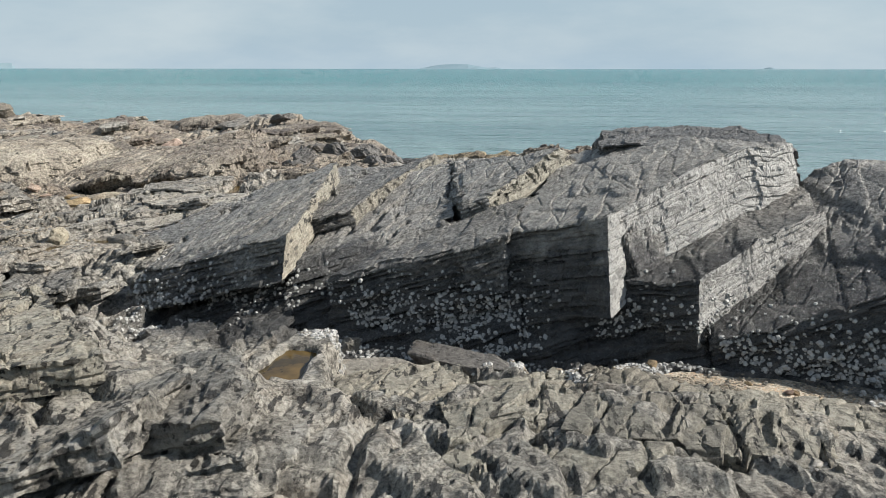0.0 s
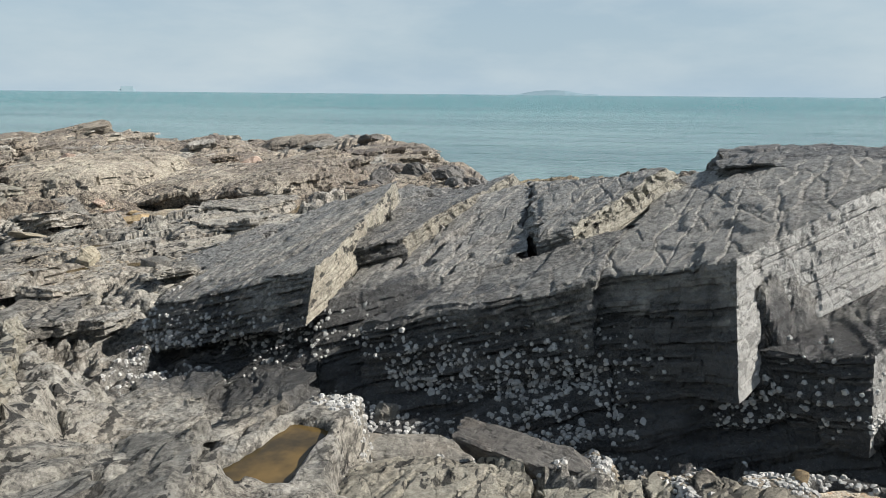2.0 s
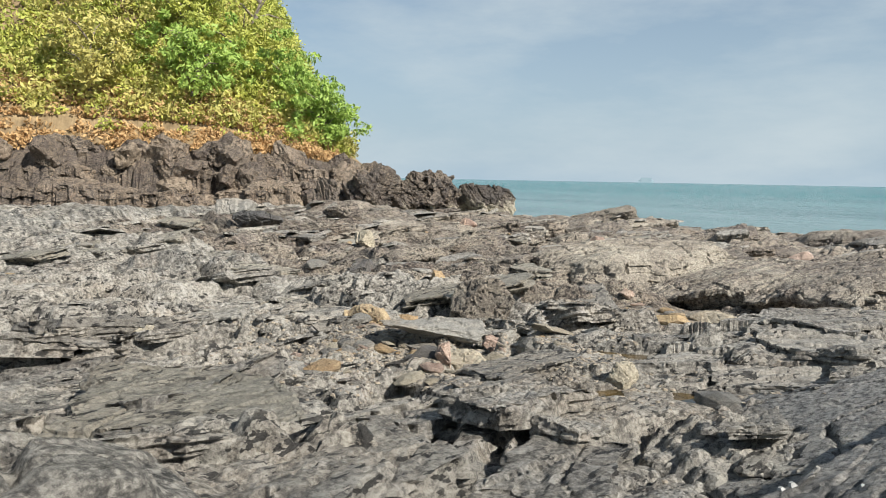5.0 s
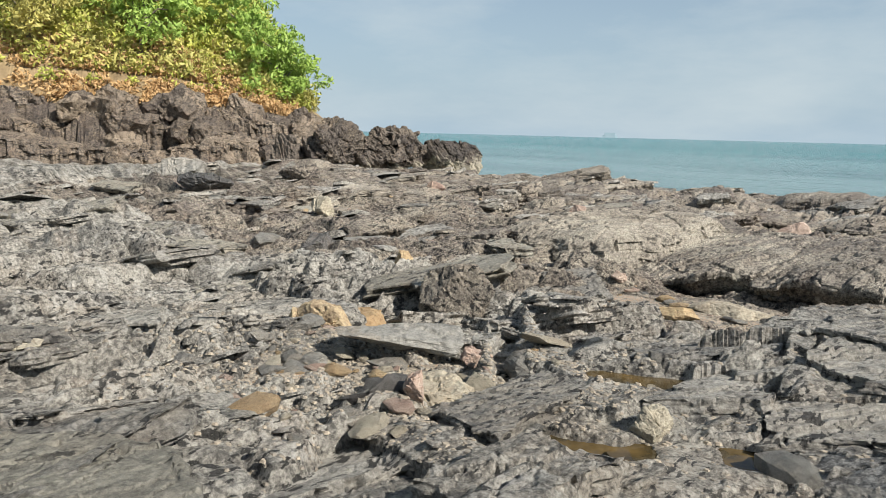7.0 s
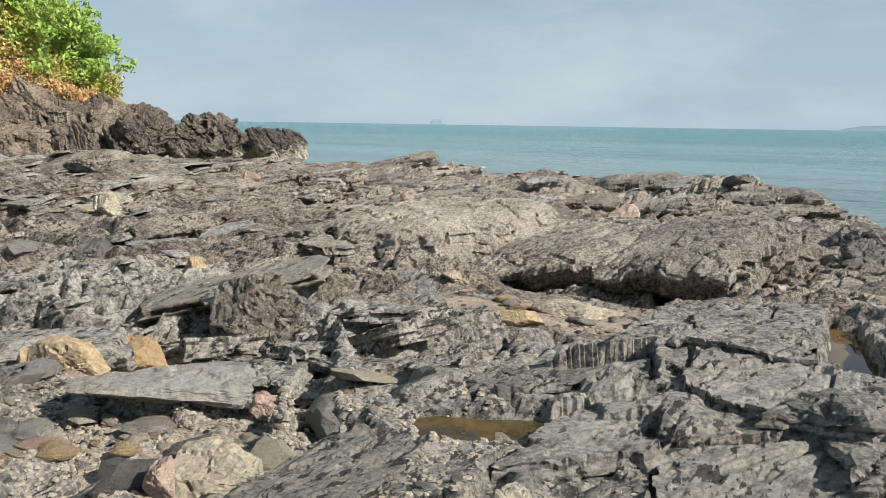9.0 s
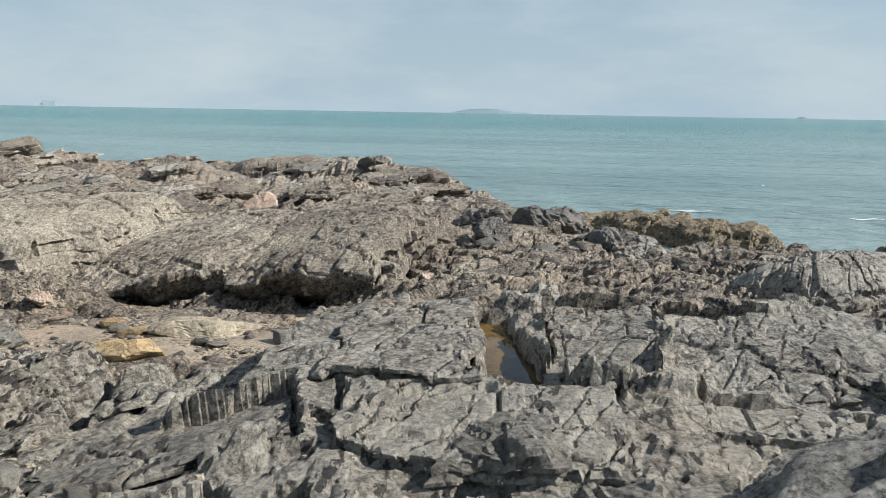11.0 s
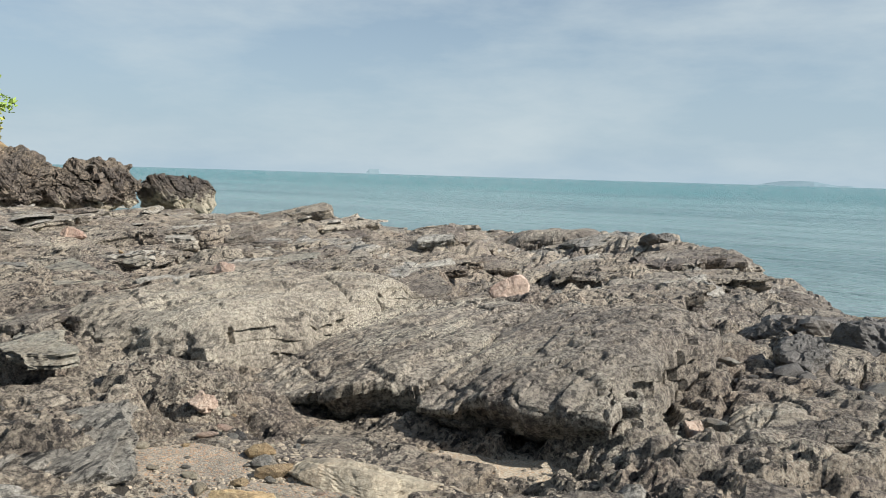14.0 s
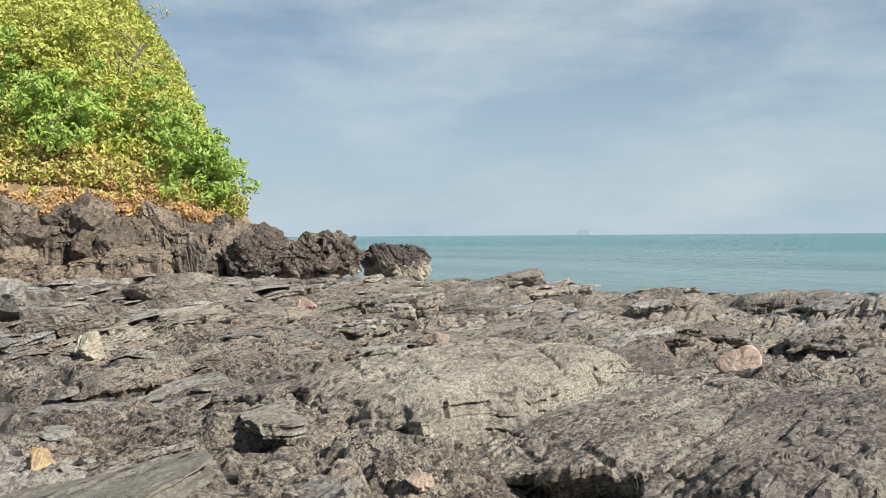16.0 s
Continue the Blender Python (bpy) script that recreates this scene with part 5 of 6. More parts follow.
for tier, (dd, zz, tall, many) in enumerate(((-0.45, -0.95, 1.1, 15), (0.75, 0.05, 1.3, 13), (1.7, 0.55, 1.0, 9))):
    for i in range(many):
        s0 = 0.2 + (4.9 - 0.6 * tier) * (i + rr.uniform(-0.2, 0.2)) / many
        fx0, fy0 = along_foot(s0)
        fx1, fy1 = along_foot(s0 + rr.uniform(0.30, 0.50))
        d0, d1 = dd + rr.uniform(-0.4, 0.3), dd + rr.uniform(1.3, 2.0)
        c = [(fx0 + INX * d0, fy0 + INY * d0), (fx1 + INX * d0, fy1 + INY * d0), (fx1 + INX * d1, fy1 + INY * d1), (fx0 + INX * d1, fy0 + INY * d1)]
        zb = zz - max(0.0, s0 - 3.6) * 0.45 * tier + rr.uniform(-0.3, 0.25)
        ob = new("cliff_block", slab_mesh("cliff_block", c, (c[0][0], c[0][1], zb, -0.18 + rr.uniform(-0.1, 0.1), rr.uniform(-0.08, 0.12)), tall, 80 + 20 * tier + i, [M_CLIFF], flare=(0.25, 0.05, 0, 0.05), strike=(0.4, 0.9), rag=0.28, lay=0.22, ledge=0.16, steps=0.08, pits=1.0, fine=0.06, rnd=0.10))
        ob.parent = hill

CRAG = dict(category="crag", lumpy=0.30, sub=6, rough=1.0)
stone("crag", "dark jagged crag with barnacled foot", 41, -28.9, 26.0, (1.5, 1.0, 1.5), M_CRAG, 45, 0.2, z=-1.9, planes=14, **CRAG)
stone("crag", "dark jagged crag with barnacled foot", 42, -28.8, 28.6, (1.9, 1.1, 1.6), M_CRAG, 50, 0.2, z=-2.0, planes=14, **CRAG)
stone("crag", "dark jagged crag with barnacled foot", 43, -29.6, 31.6, (1.7, 1.1, 1.5), M_CRAG, 60, 0.2, z=-2.1, planes=14, **CRAG)
stone("crag", "blocky brown crag standing before the cliff", 44, -27.6, 22.7, (0.9, 0.7, 1.15), M_CRAG, 20, 0.2, z=-1.85, planes=9, category="crag", lumpy=0.12, sub=6, rough=0.7)
stone("crag", "isolated crag at the water with a pale barnacle band", 45, -33.7, 39.7, (2.3, 1.5, 1.75), M_CRAG, 42, 0.2, z=-2.85, planes=10, category="crag", lumpy=0.16, sub=6, rough=0.8)

# ---- repeated stones ----
def pebble_meshes(prefix, mats, count, sub=2):
    out = []
    for i in range(count):
        r = random.Random(900 + i)
        me = rock_mesh(prefix, 300 + i, (1.0, r.uniform(0.55, 0.85), r.uniform(0.18, 0.5)), planes=8, lumpy=0.08, sub=sub)
        me.materials.append(mats[i % len(mats)])
        out.append(me)
    return out


PEBBLES = pebble_meshes("stone", [M_STONE, M_TAN, M_STONE, M_OCHRE, M_STONE, M_PINK, M_DARKSTONE, M_TAN], 16)
LABELS = {M_STONE.name: "loose grey slate stone on the rock", M_TAN.name: "loose pale tan stone on the rock", M_OCHRE.name: "loose ochre stone on the rock",
          M_PINK.name: "loose reddish stone on the rock", M_DARKSTONE.name: "loose dark slate stone on the rock"}


# ledges and blocks of the platform, rounded above and drawn in below
def ledge_meshes(mats, first):
    out = []
    for i in range(len(mats)):
        r = random.Random(first + i)
        c = [(sx * 0.5 * r.uniform(0.75, 1.1), sy * 0.30 * r.uniform(0.6, 1.15)) for sx, sy in ((-1, -1), (1, -1), (1, 1), (-1, 1))]
        out.append(slab_mesh("rock_ledge", c, (0, 0, 0.16, r.uniform(-0.05, 0.10), r.uniform(0.0, 0.14)), 0.34, first + i, [mats[i]], flare=(-0.13, 0.05, 0.05, 0.0), strike=(0.8, 0.6), rag=0.09, lay=0.09, ledge=0.045, steps=0.025, pits=0.6, fine=0.026, rnd=0.035))
    return out


LEDGES = ledge_meshes([M_BROWN, M_CRUST, M_BROWN, M_ROCK, M_BROWN, M_BROWN, M_CRUST, M_ROCK, M_BROWN, M_BROWN, M_CRUST, M_BROWN], 140)
SLATE_LEDGES = ledge_meshes([M_ROCK, M_BED, M_ROCK, M_ROCK, M_BED, M_ROCK], 180)
LEDGE_LABEL = {M_BROWN.name: "dark brown rock ledge with a shaded underside", M_CRUST.name: "pale barnacle-crusted rock ledge", M_ROCK.name: "grey slate ledge on the platform", M_BED.name: "olive-grey slate ledge on the platform"}


def ledges(count, seed, box, meshes, small, large, height, bar, turn):
    r = random.Random(seed)
    made = 0
    while made < count:
        x, y = r.uniform(box[0], box[1]), r.uniform(box[2], box[3])
        if float(shore_distance(np.array([x]), np.array([y]))[0]) < 1.5 or bar(x, y):
            continue
        made += 1
        s = small * (large / small) ** (r.random() ** 1.4)
        s *= 1 + 0.03 * max(0.0, y - 12)
        me = r.choice(meshes)
        ob = new("rock_ledge", me)
        ob.matrix_world = pose(x, y, ground_z(x, y) - 0.10 * s * height + 0.02, r.gauss(2, 5), r.gauss(-4, 5), r.gauss(turn, 18)) @ Matrix.Diagonal((s, s * r.uniform(0.7, 1.3), s * height * r.uniform(0.7, 1.2), 1))
        tagged(ob, LEDGE_LABEL[me.materials[0].name], "rock", "ledges of the platform")


REEF_LEDGES = ledge_meshes([M_REEF] * 4, 220)
r_reef = random.Random(64)
for i in range(22):
    f, o = r_reef.uniform(-1, 0.3), r_reef.gauss(0, 0.40)
    x, y, s = 1.75 + 2.15 * f + 0.78 * o, 20.8 - 2.7 * f + 0.63 * o, r_reef.uniform(0.9, 1.9)
    ob = new("rock_ledge", r_reef.choice(REEF_LEDGES))
    ob.matrix_world = pose(x, y, -2.70 + r_reef.uniform(-0.06, 0.06) - 0.10 * abs(f), r_reef.gauss(4, 4), r_reef.gauss(-6, 4), r_reef.gauss(-25, 15)) @ Matrix.Diagonal((s, s, 0.45 * s, 1))
    tagged(ob, "ochre-brown bedded ledge of the reef", "rock", "ledges of the reef")

BIG = lambda x, y: math.hypot((x + 4.9) / 2.3, (y - 11.9) / 1.7) < 1 or math.hypot((x + 4.5) / 1.4, (y - 10.1) / 0.8) < 1 or math.hypot((x + 5.5) / 0.6, (y - 15.4) / 1.2) < 1 or (x > -2.2 and y < 12.6)
ledges(150, 61, (-13, 0.6, 10.2, 24), LEDGES, 0.55, 1.7, 0.95, BIG, 32)
ledges(90, 62, (-26, -2.6, 15, 33), LEDGES, 0.9, 2.4, 0.65, lambda x, y: BIG(x, y) or y < 14 - 0.2 * x, 32)
ledges(58, 63, (-15, -5.6, 5.0, 15), SLATE_LEDGES, 0.4, 1.5, 0.50, lambda x, y: BIG(x, y) or math.hypot((x + 5.2) / 1.7, (y - 6.9) / 1.3) < 1, 30)


def lie_z(x, y):
    """Height of the rock or of the sand that lies in its hollows."""
    z = top_z(x, y)
    for key, (cx, cy, level, rx, ry, turn) in HOLLOWS.items():
        a = radians(turn)
        u, v = ((x - cx) * math.cos(a) + (y - cy) * math.sin(a)) / rx, (-(x - cx) * math.sin(a) + (y - cy) * math.cos(a)) / ry
        if key.startswith("sand") and math.hypot(u, v) < 1.2:
            z = max(z, level)
    return z


def scatter(count, seed, spot, small, large, group, meshes=PEBBLES):
    r = random.Random(seed)
    for _ in range(count):
        x, y = spot(r)
        s = small * (large / small) ** (r.random() ** 2)
        me = r.choice(meshes)
        ob = new("stone", me)
        z = lie_z(x, y)
        ob.matrix_world = pose(x, y, z + 0.12 * s, r.uniform(-15, 15), r.uniform(-15, 15), r.uniform(0, 360)) @ Matrix.Diagonal((s, s, s, 1))
        tagged(ob, LABELS[me.materials[0].name], "stone", group)


scatter(175, 5, lambda r: (r.gauss(-5.0, 0.8), r.gauss(6.4, 0.6)), 0.035, 0.20, "stones of the shingle hollow")
scatter(45, 6, lambda r: (r.uniform(-13, -5.5), r.uniform(5.0, 15)), 0.05, 0.20, "stones on the platform")
scatter(42, 7, lambda r: (r.gauss(-1.9, 0.5), r.gauss(13.2, 0.8)), 0.06, 0.20, "stones by the inlet", PEBBLES[::4] + PEBBLES[6::8])
scatter(85, 8, lambda r: (r.gauss(-4.6, 0.7), r.gauss(9.95, 0.32)), 0.03, 0.13, "stones in the sand gap")
scatter(30, 9, lambda r: (r.gauss(1.6, 0.5), r.gauss(3.5, 0.16)), 0.015, 0.06, "stones in the gully sand")


def joined(name, verts, faces, mat, label, category):
    me = bpy.data.meshes.new(name)
    me.from_pydata([tuple(v) for v in verts], [], faces)
    me.materials.append(mat)
    return tagged(new(name, me), label, category, kind="stuff")


def chips(name, count, seed, spot, small, large, mat, label, category, tall=0.26):
    """Many tiny angular bits in one mesh."""
    r = random.Random(seed)
    verts, faces = [], []
    for _ in range(count):
        x, y = spot(r)
        s = r.uniform(small, large)
        z = lie_z(x, y)
        k, b = r.randint(5, 6), len(verts)
        turn = r.uniform(0, 6)
        ring = [(s * r.uniform(0.7, 1.1), turn + math.tau * i / k) for i in range(k)]
        verts += [(x + q * math.cos(a), y + q * 0.8 * math.sin(a), z - 0.2 * s) for q, a in ring]
        verts += [(x + 0.65 * q * math.cos(a + 0.2), y + 0.5 * q * math.sin(a + 0.2), z + s * tall * r.uniform(0.7, 1.2)) for q, a in ring]
        faces += [(b + i, b + (i + 1) % k, b + k + (i + 1) % k, b + k + i) for i in range(k)]
        faces.append(tuple(b + k + i for i in range(k)))
    return joined(name, verts, faces, mat, label, category)


chips("shingle", 12000, 11, lambda r: (r.gauss(-5.1, 0.85), r.gauss(6.5, 0.60)), 0.006, 0.025, M_CHIPS, "fine tan and grey shingle between rocks", "shingle")
chips("sand_gap_shingle", 3200, 13, lambda r: (r.gauss(-4.5, 0.7), r.gauss(10.0, 0.40)), 0.006, 0.022, M_CHIPS, "mixed small stones in the sand gap", "shingle")
chips("gully_grit", 4500, 12, lambda r: (lambda t: (t, float(np.interp(t, FRONT[0], FRONT[1])) - 0.34 - abs(r.gauss(0.0, 0.14))))(r.uniform(0.1, 2.9)), 0.005, 0.019, M_GRIT, "dark brown grit and small stones in the gully", "grit")
chips("shell_grit", 500, 16, lambda r: (r.gauss(1.5, 0.28), r.gauss(3.42, 0.07)), 0.005, 0.013, M_CHIPS, "pale broken shell grit in the gully", "shell grit")

chips("quartz_seam", 420, 14, lambda r: ((lambda t: (-2.30 - 0.60 * t + r.gauss(0, 0.014), 2.78 + 1.42 * t + r.gauss(0, 0.014)))(r.random())), 0.004, 0.010, M_QUARTZ, "crumbled white quartz along a seam in grey slate", "quartz seam")

# ---- oysters ----
def oyster_mesh(seed):
    r = random.Random(seed)
    bm = bmesh.new()
    k = 9
    rim, mid = [], []
    for i in range(k):
        a = math.tau * i / k
        q = r.uniform(0.75, 1.15)
        rim.append(bm.verts.new((q * math.cos(a), 0.75 * q * math.sin(a), r.uniform(-0.1, 0.12))))
        mid.append(bm.verts.new((0.6 * q * math.cos(a), 0.45 * q * math.sin(a), r.uniform(0.22, 0.38))))
    top = bm.verts.new((0.1, 0, 0.34))
    for i in range(k):
        bm.faces.new((rim[i], rim[(i + 1) % k], mid[(i + 1) % k], mid[i]))
        bm.faces.new((mid[i], mid[(i + 1) % k], top))
    me = bpy.data.meshes.new("oyster_shell")
    bm.to_mesh(me)
    bm.free()
    me.materials.append(M_SHELL)
    return me


OYSTERS = [oyster_mesh(i) for i in range(8)]


wet_v, wet_f = [], []
for ob in [ridge, ground] + list(ridge.children):
    me = ob.data
    co = np.zeros(len(me.vertices) * 3, np.float32)
    me.vertices.foreach_get("co", co)
    co = co.reshape(-1, 3)
    vi = np.zeros(len(me.loops), np.int32)
    me.loops.foreach_get("vertex_index", vi)
    vi = vi.reshape(-1, 4)
    mid = co[vi[:, 0]]
    keep = (mid[:, 0] > -2.6) & (mid[:, 0] < 3.3) & (mid[:, 1] > 2.9) & (mid[:, 1] < 5.6)
    wet_f.append(vi[keep] + sum(len(v) for v in wet_v))
    wet_v.append(co)
wet_v, wet_f = np.concatenate(wet_v), np.concatenate(wet_f)
used, back_to = np.unique(wet_f, return_inverse=True)
WET = BVHTree.FromPolygons(wet_v[used].tolist(), back_to.reshape(-1, 4).tolist())


def face_spot(r):
    """A place on the wet front of the ridge or on the gully floor before it, with the surface's normal."""
    while True:
        x = r.triangular(-2.0, 3.1, 0.8) if r.random() < 0.5 else r.uniform(-2.1, 2.6)
        line = float(np.interp(x, *FRONT))
        if r.random() < 0.62:
            hit, n, _, _ = WET.ray_cast(Vector((x, line - 0.15 - 0.55 * r.random() ** 0.8, 0.5)), Vector((0, 0, -1)))
        else:
            hit, n, _, _ = WET.ray_cast(Vector((x, line - 0.9, -1.60 + 0.02 * x + abs(r.gauss(0, 0.17)))), Vector((0, 1, 0)))
        if hit is None or hit.z > -1.17 + 0.06 * x + abs(r.gauss(0, 0.06)) or hit.y < line - 0.75 or hit.y > line + 0.3:
            continue
        if pn(np.array([hit.x * 2.2]), np.array([hit.y * 2.2 + hit.z]), 97)[0] < r.uniform(-0.55, 0.15):
            continue
        return hit, (n if n.z > -0.2 else -n)


r_oy = random.Random(21)
for _ in range(300):
    p, n = face_spot(r_oy)
    s = r_oy.uniform(0.011, 0.026)
    ob = new("oyster_shell", r_oy.choice(OYSTERS))
    ob.matrix_world = Matrix.Translation(p) @ (n + Vector((0, -0.1, 0.5))).to_track_quat("Z", "Y").to_matrix().to_4x4() @ pose(0, 0, 0, r_oy.uniform(-25, 25), r_oy.uniform(-25, 25), r_oy.uniform(0, 360)) @ Matrix.Diagonal((s, s, 0.6 * s, 1))
    tagged(ob, "white oyster shell on dark wet rock", "oyster", "oysters in the gully")

bv, bf = [], []
for _ in range(9500):
    p, n = face_spot(r_oy)
    q = n.to_track_quat("Z", "Y")
    s = r_oy.uniform(0.005, 0.017)
    base = len(bv)
    for h, w in ((-0.2, 1.0), (0.6, 0.55)):
        for i in range(5):
            a = math.tau * i / 5 + r_oy.uniform(-0.3, 0.3)
            bv.append(p + q @ Vector((s * w * math.cos(a), s * w * math.sin(a), s * h)))
    bf += [(base + i, base + (i + 1) % 5, base + 5 + (i + 1) % 5, base + 5 + i) for i in range(5)]
    bf.append(tuple(base + 5 + i for i in range(5)))
joined("barnacles", bv, bf, M_SHELL, "small pale barnacles and oyster scraps on dark rock", "barnacles")

# ---- loose and half-bedded slate flakes ----
def tri_object(name, v, f, mat):
    me = bpy.data.meshes.new(name)
    me.vertices.add(len(v))
    me.vertices.foreach_set("co", v.astype(np.float32).ravel())
    me.loops.add(f.size)
    me.loops.foreach_set("vertex_index", f.astype(np.int32).ravel())
    me.polygons.add(len(f))
    me.polygons.foreach_set("loop_start", np.arange(0, f.size, 3, dtype=np.int32))
    me.polygons.foreach_set("loop_total", np.full(len(f), 3, np.int32))
    me.update(calc_edges=True)
    me.materials.append(mat)
    return new(name, me)


def flakes(name, label, count, seed, box, small, large, mat, keep):
    """Thin angular plates lying with the beds, half sunk in the bedrock."""
    g = np.random.default_rng(seed)
    x, y = g.uniform(box[0], box[1], count), g.uniform(box[2], box[3], count)
    ok = keep(x, y) + g.uniform(-0.25, 0.25, count) > 0
    for key, (cx, cy, level, rx, ry, turn) in HOLLOWS.items():
        a = radians(turn)
        u, v = ((x - cx) * math.cos(a) + (y - cy) * math.sin(a)) / rx, (-(x - cx) * math.sin(a) + (y - cy) * math.cos(a)) / ry
        ok &= np.hypot(u, v) > (1.25 if key.startswith("pool") else 0.8)
    ok &= ~((y > front_line(x) - 0.5) & (y < 7.6) & (x > -2.2))
    x, y = x[ok], y[ok]
    n = len(x)
    size = small * (large / small) ** (g.uniform(0, 1, n) ** 1.8)
    i, j = np.clip(np.searchsorted(gx, x) - 1, 1, len(gx) - 2), np.clip(np.searchsorted(gy, y) - 1, 1, len(gy) - 2)
    z = np.maximum(GZ[j, i], GZ[j + 1, i + 1])
    w = np.stack([-0.30 + 0.16 * g.normal(size=n), -0.05 + 0.16 * g.normal(size=n), np.ones(n)], 1)
    w /= np.linalg.norm(w, axis=1)[:, None]
    turn = 0.1 + 0.45 * g.normal(size=n)
    a = np.stack([-np.sin(turn), np.cos(turn), np.zeros(n)], 1)
    a -= w * (a * w).sum(1)[:, None]
    a /= np.linalg.norm(a, axis=1)[:, None]
    b = np.cross(w, a)
    thick = np.clip(size * g.uniform(0.07, 0.16, n), 0.008, 0.06)
    c = np.stack([x, y, z - 0.05 * thick], 1)
    wide = g.uniform(0.35, 0.65, n)
    rings = []
    for lift, shrink in ((-1.0, 1.0), (0.5, 0.93)):
        for q in range(6):
            ang = math.tau * q / 6 + g.uniform(-0.35, 0.35, n) * (lift > 0) + 0.2
            r = size * shrink * g.uniform(0.75, 1.1, n)
            rings.append(c + a * (r * np.cos(ang))[:, None] + b * (r * wide * np.sin(ang))[:, None] + w * (lift * thick)[:, None])
    v = np.stack(rings, 1).reshape(-1, 3)
    base = np.arange(n)[:, None] * 12
    f = [base + [6, 7, 8], base + [6, 8, 9], base + [6, 9, 10], base + [6, 10, 11]]
    for q in range(6):
        r = (q + 1) % 6
        f += [base + [q, r, 6 + r], base + [q, 6 + r, 6 + q]]
    return tagged(tri_object(name, v, np.concatenate(f, 0), mat), label, "slate flakes", kind="stuff")


flakes("slate_flakes", "thin broken slate plates bedded in the platform", 3200, 31, (-8.5, 2.6, 1.7, 9.6), 0.03, 0.19, M_ROCK, lambda x, y: pn(x * 0.6, y * 0.6, 21) - 1.0 * (np.hypot((x + 2.6) / 1.4, (y - 3.2) / 1.1) < 1) - 0.35 * ((x > -3) & (y > 7.8)) - 1.0 * ((x > -1.2) & (y < 3.5)))
flakes("crusted_flakes", "crusted angular rock fragments on the platform", 2200, 32, (-14, 0.5, 9.6, 20), 0.05, 0.34, M_BROWN, lambda x, y: pn(x * 0.5, y * 0.5, 23) - 0.5 * (x > -0.5) - 1.0 * (np.hypot((x + 5) / 3.6, (y - 12) / 2.6) < 1) - 0.4 * ((x > -3) & (y < 11)))
flakes("far_fragments", "angular rock fragments on the far platform", 1500, 33, (-26, -5.5, 5, 33), 0.10, 0.60, M_ROCK, lambda x, y: pn(x * 0.3, y * 0.3, 25) - 1.0 * ((x > -8.5) & (y < 20)) - 1.0 * (shore_distance(x, y) < 2))


PLATES = []
for i in range(10):
    rr = random.Random(700 + i)
    c = [(sx * (1 + rr.uniform(-0.25, 0.1)) * 0.5, sy * (1 + rr.uniform(-0.3, 0.1)) * 0.27) for sx, sy in ((-1, -1), (1, -1), (1, 1), (-1, 1))]
    PLATES.append(slab_mesh("slate_plate", c, (0, 0, 0.05, 0, 0), 0.16, 40 + i, [M_ROCK], strike=(1, 0), rag=0.07, ledge=0.035, lay=0.04, steps=0.02, pits=0.5, fine=0.024))
rr = random.Random(41)
made = 0
while made < 150:
    x, y = rr.uniform(-6.8, 2.2), rr.uniform(2.0, 8.6)
    if y > float(front_line(np.array([x]))[0]) - 0.6 and y < 7.6 and x > -2.2:
        continue
    if (x > -0.6 and y < 3.6) or math.hypot((x + 2.6) / 1.1, (y - 3.2) / 0.8) < 1 or any(math.hypot((x - h[0]) / (h[3] + 0.2), (y - h[1]) / (h[3] + 0.2)) < 1 for h in HOLLOWS.values()):
        continue
    s = rr.uniform(0.35, 0.95)
    ob = new("slate_plate", rr.choice(PLATES))
    ob.parent = ground
    ob.matrix_local = pose(x, y, ground_z(x, y) + 0.015, rr.gauss(-4, 5), rr.gauss(-7, 5), rr.gauss(0, 14)) @ pose(0, 0, 0, 0, 0, 96) @ Matrix.Diagonal((s, s, s * rr.uniform(0.7, 1.2), 1))
    made += 1


# ---- plants ----
def leaves(r, centres, radius, per, size, flat=0.75):
    """Points of many small folded leaves round the centres; arrays of vertices and faces."""
    n = len(centres) * per
    c = np.repeat(centres, per, 0)
    d = r.normal(size=(n, 3))
    d /= np.linalg.norm(d, axis=1)[:, None]
    rad = np.repeat(radius, per)[:, None] * r.uniform(0.45, 1.0, (n, 1)) ** 0.6
    p = c + d * rad * np.array([1, 1, flat])
    a = r.normal(size=(n, 3)) + d * 0.3
    a /= np.linalg.norm(a, axis=1)[:, None]
    b = np.cross(a, d + 0.6 * r.normal(size=(n, 3)))
    b /= np.linalg.norm(b, axis=1)[:, None] + 1e-6
    s = size * r.uniform(0.6, 1.3, (n, 1))
    fold = np.cross(a, b) * s * 0.25
    v = np.stack([p - a * s, p + b * s * 0.45 + fold, p + a * s, p - b * s * 0.45 + fold], 1).reshape(-1, 3)
    i = np.arange(n)[:, None] * 4
    return v, np.concatenate([i + [0, 1, 2], i + [0, 2, 3]], 0)


rng = np.random.default_rng(4)


def hill_points(count, d0, d1, s0=0.4, s1=4.6, power=1.0):
    s = rng.uniform(s0, s1, count)
    d = d0 + (d1 - d0) * rng.uniform(0, 1, count) ** power
    j = np.clip(np.searchsorted(hs, s), 0, len(hs) - 1)
    i = np.clip(np.searchsorted(hd, d), 0, len(hd) - 1)
    return np.stack([HXX[i, j], HYY[i, j], HZ[i, j]], 1)


def shrubs(name, label, count, d0, d1, mat, rad, per, size, lift, power=1.0, s1=4.6):
    c = hill_points(count, d0, d1, power=power, s1=s1)
    radius = rng.uniform(rad * 0.6, rad * 1.4, count)
    c[:, 2] += radius * lift
    v, f = leaves(rng, c, radius, per, size)
    return tagged(tri_object(name, v, f, mat), label, "shrubs", kind="stuff")


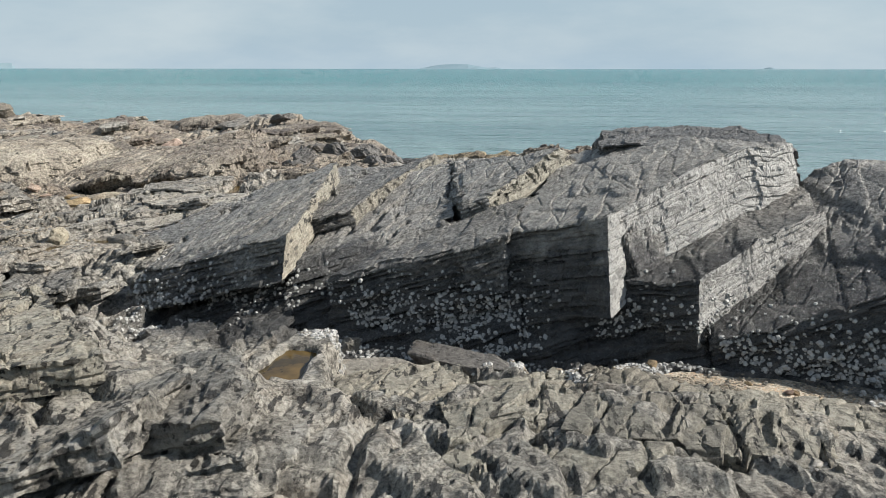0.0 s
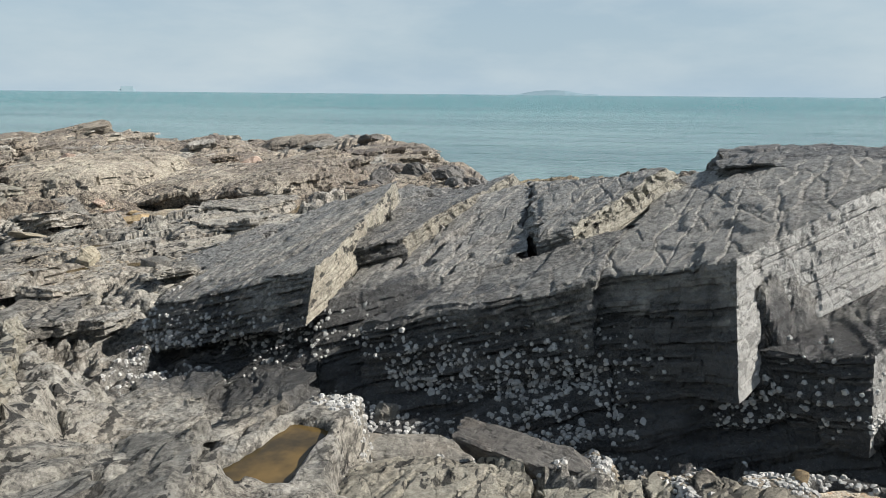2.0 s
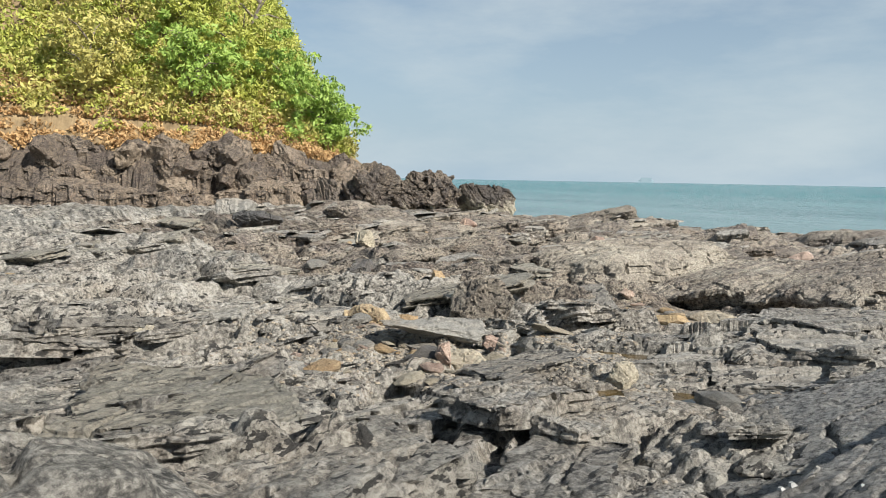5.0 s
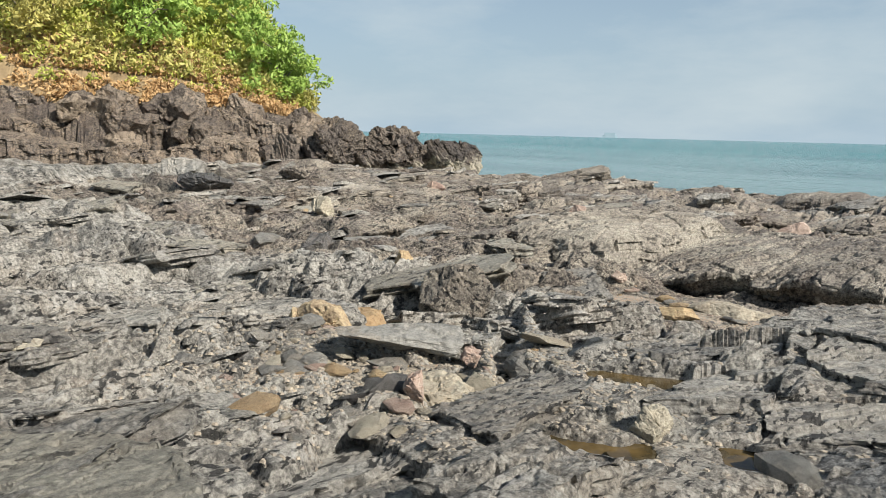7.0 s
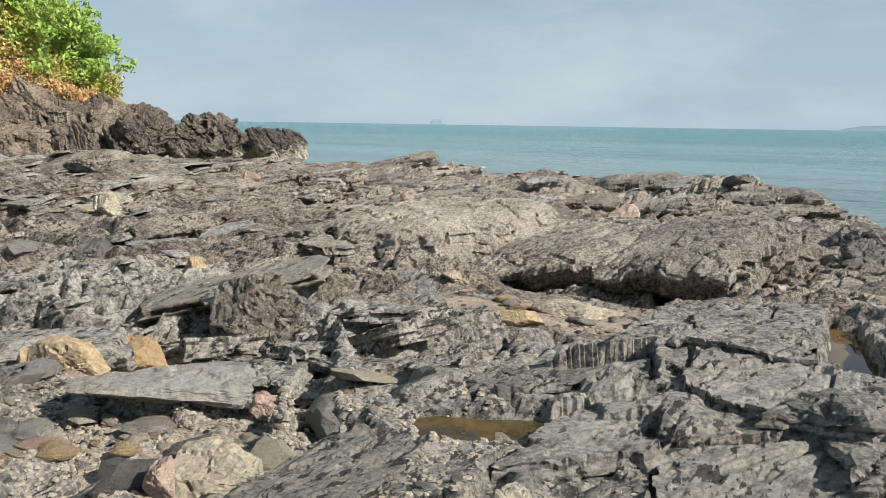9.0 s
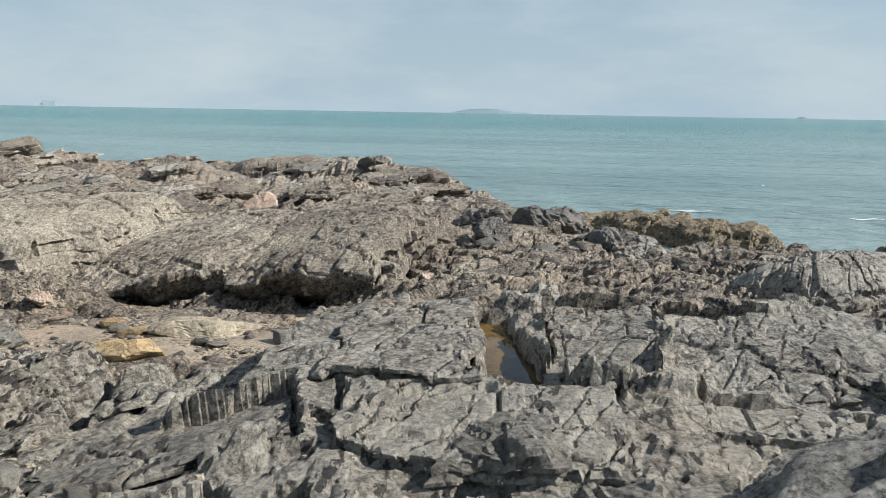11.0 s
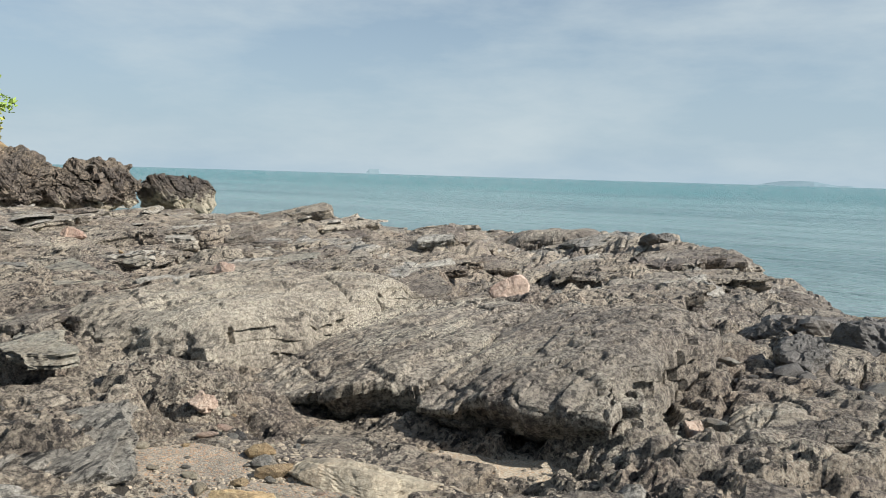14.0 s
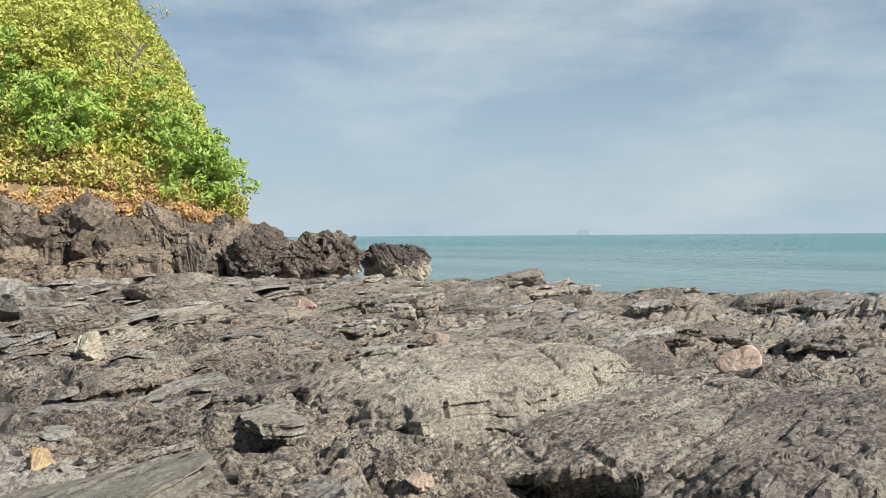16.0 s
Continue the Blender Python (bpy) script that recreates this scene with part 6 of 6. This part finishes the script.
shrubs("green_shrubs", "dense green shrubs covering the steep hillside", 1500, 4.0, 22, M_LEAF, 0.75, 60, 0.15, 0.7)
shrubs("yellow_shrubs", "yellow-green shrubs on the lower hillside", 620, 2.8, 13, M_LEAF_YELLOW, 0.60, 55, 0.13, 0.75, 1.4)
shrubs("low_shrubs", "low green shrubs above the cliff", 170, 2.4, 5.0, M_LEAF, 0.45, 50, 0.12, 0.6)
shrubs("dry_grass", "dry straw-coloured grass above the cliff", 620, 1.7, 5.5, M_STRAW, 0.40, 45, 0.11, 0.45, 1.5, s1=4.3)


def tube(bm, a, b, ra, rb, sides=7):
    w = (Vector(b) - Vector(a)).normalized()
    q = w.to_track_quat("Z", "Y")
    rings = []
    for p, rr in ((a, ra), (b, rb)):
        rings.append([bm.verts.new(Vector(p) + q @ Vector((rr * math.cos(math.tau * i / sides), rr * math.sin(math.tau * i / sides), 0))) for i in range(sides)])
    for i in range(sides):
        bm.faces.new((rings[0][i], rings[0][(i + 1) % sides], rings[1][(i + 1) % sides], rings[1][i]))


def tree(label, seed, x, y, z, height, spread, clumps, mat, size=0.14, lean=(0, 0)):
    """A leaning trunk that forks into limbs, with a crown of separate leafy clumps."""
    r = random.Random(seed)
    root = new("tree")
    tagged(root, label, "tree")
    root.location = (x, y, z)
    bm = bmesh.new()
    at, w = Vector((0, 0, -0.5)), 0.035 * height
    spine = [at]
    for i in range(5):
        at = at + Vector((lean[0] * 0.2 + r.uniform(-0.12, 0.12), lean[1] * 0.2 + r.uniform(-0.12, 0.12), (height * 0.65 + 0.5) / 5))
        spine.append(at)
    for i in range(5):
        tube(bm, spine[i], spine[i + 1], w * (1 - 0.15 * i), w * (1 - 0.15 * (i + 1)))
    part("trunk", bm, M_BARK, root)
    tips = []
    for i in range(9):
        start = spine[2 + i % 4]
        a = math.tau * i / 9 + r.uniform(-0.3, 0.3)
        end = start + Vector((math.cos(a) * spread * r.uniform(0.5, 0.95), math.sin(a) * spread * r.uniform(0.5, 0.95), height * r.uniform(0.02, 0.35)))
        bm = bmesh.new()
        mid = start.lerp(end, 0.5) + Vector((0, 0, 0.12 * spread))
        tube(bm, start, mid, w * 0.4, w * 0.26, 5)
        tube(bm, mid, end, w * 0.26, w * 0.1, 5)
        part("limb", bm, M_BARK, root)
        tips += [end, mid]
    centres, radius = [], []
    for i in range(clumps):
        t = tips[i % len(tips)]
        centres.append(t + Vector((r.gauss(0, 0.28 * spread), r.gauss(0, 0.28 * spread), r.gauss(0.1, 0.16 * height))))
        radius.append(r.uniform(0.16, 0.34) * spread)
    v, f = leaves(rng, np.array([tuple(c) for c in centres]), np.array(radius), 60, size)
    crown = tri_object("crown", v, f, mat)
    crown.parent = root
    return root


tree("fresh green tree leaning out over the crags", 1, -34.4, 26.8, 0.9, 3.2, 1.7, 70, M_LEAF_TREE, lean=(0.8, 0.5))
tree("fresh green tree leaning out over the crags", 2, -36.2, 26.6, 1.6, 4.2, 1.9, 60, M_LEAF_TREE)
tree("green tree high on the hill's shoulder", 3, -38.2, 25.0, 3.6, 4.5, 2.2, 60, M_LEAF)
tree("green tree high on the hill's shoulder", 4, -39.7, 23.0, 6.0, 4.5, 2.2, 60, M_LEAF)
tree("bright green tree on the hillside", 5, -37.0, 21.4, 3.4, 4.0, 2.0, 55, M_LEAF_TREE)
tree("yellow-green tree on the hillside", 6, -39.0, 17.2, 3.2, 4.0, 2.0, 50, M_LEAF_YELLOW)

tree("thin feathery tree with sparse leaves at the hill's edge", 7, -41.6, 26.2, 5.6, 6.4, 2.0, 14, M_LEAF_YELLOW, 0.09, lean=(0.9, 1.9))

# ---- far land and ship ----
def far_shape(name, label, category, heading, dist, outline, depth, mat):
    """A long low shape on the horizon: outline is a list of (metres across, metres high)."""
    bm = bmesh.new()
    a = radians(heading)
    c, s = math.cos(a), math.sin(a)
    rows = []
    for k in (-1, 0, 1):
        row = []
        for u, h in outline:
            w = depth * k
            row.append(bm.verts.new((-dist * s + u * c - w * s, dist * c + u * s + w * c, SEA + (h if k == 0 else -0.5))))
        rows.append(row)
    for k in range(2):
        for i in range(len(outline) - 1):
            bm.faces.new((rows[k][i], rows[k][i + 1], rows[k + 1][i + 1], rows[k + 1][i]))
    ob = part(name, bm, mat)
    return tagged(ob, label, category, kind="structure" if category == "island" else "")


ISLE = [(-235, 0), (-190, 10), (-120, 22), (-40, 27), (40, 25), (90, 16), (150, 7), (190, 9), (215, 6), (235, 0)]
far_shape("far_island", "low hazy wooded island on the horizon", "island", -1.29, 4300, ISLE, 60, M_HAZE)
far_shape("far_islet", "faint hazy islet on the horizon", "island", -22.74, 4300, [(u * 0.16, h * 0.35) for u, h in ISLE], 20, M_HAZE)
far_shape("ship", "hazy cargo ship on the horizon", "ship", 29.30, 4200, [(-42, 0), (-41, 12), (-28, 13), (-27, 26), (30, 27), (31, 14), (41, 13), (42, 0)], 8, M_SHIP)
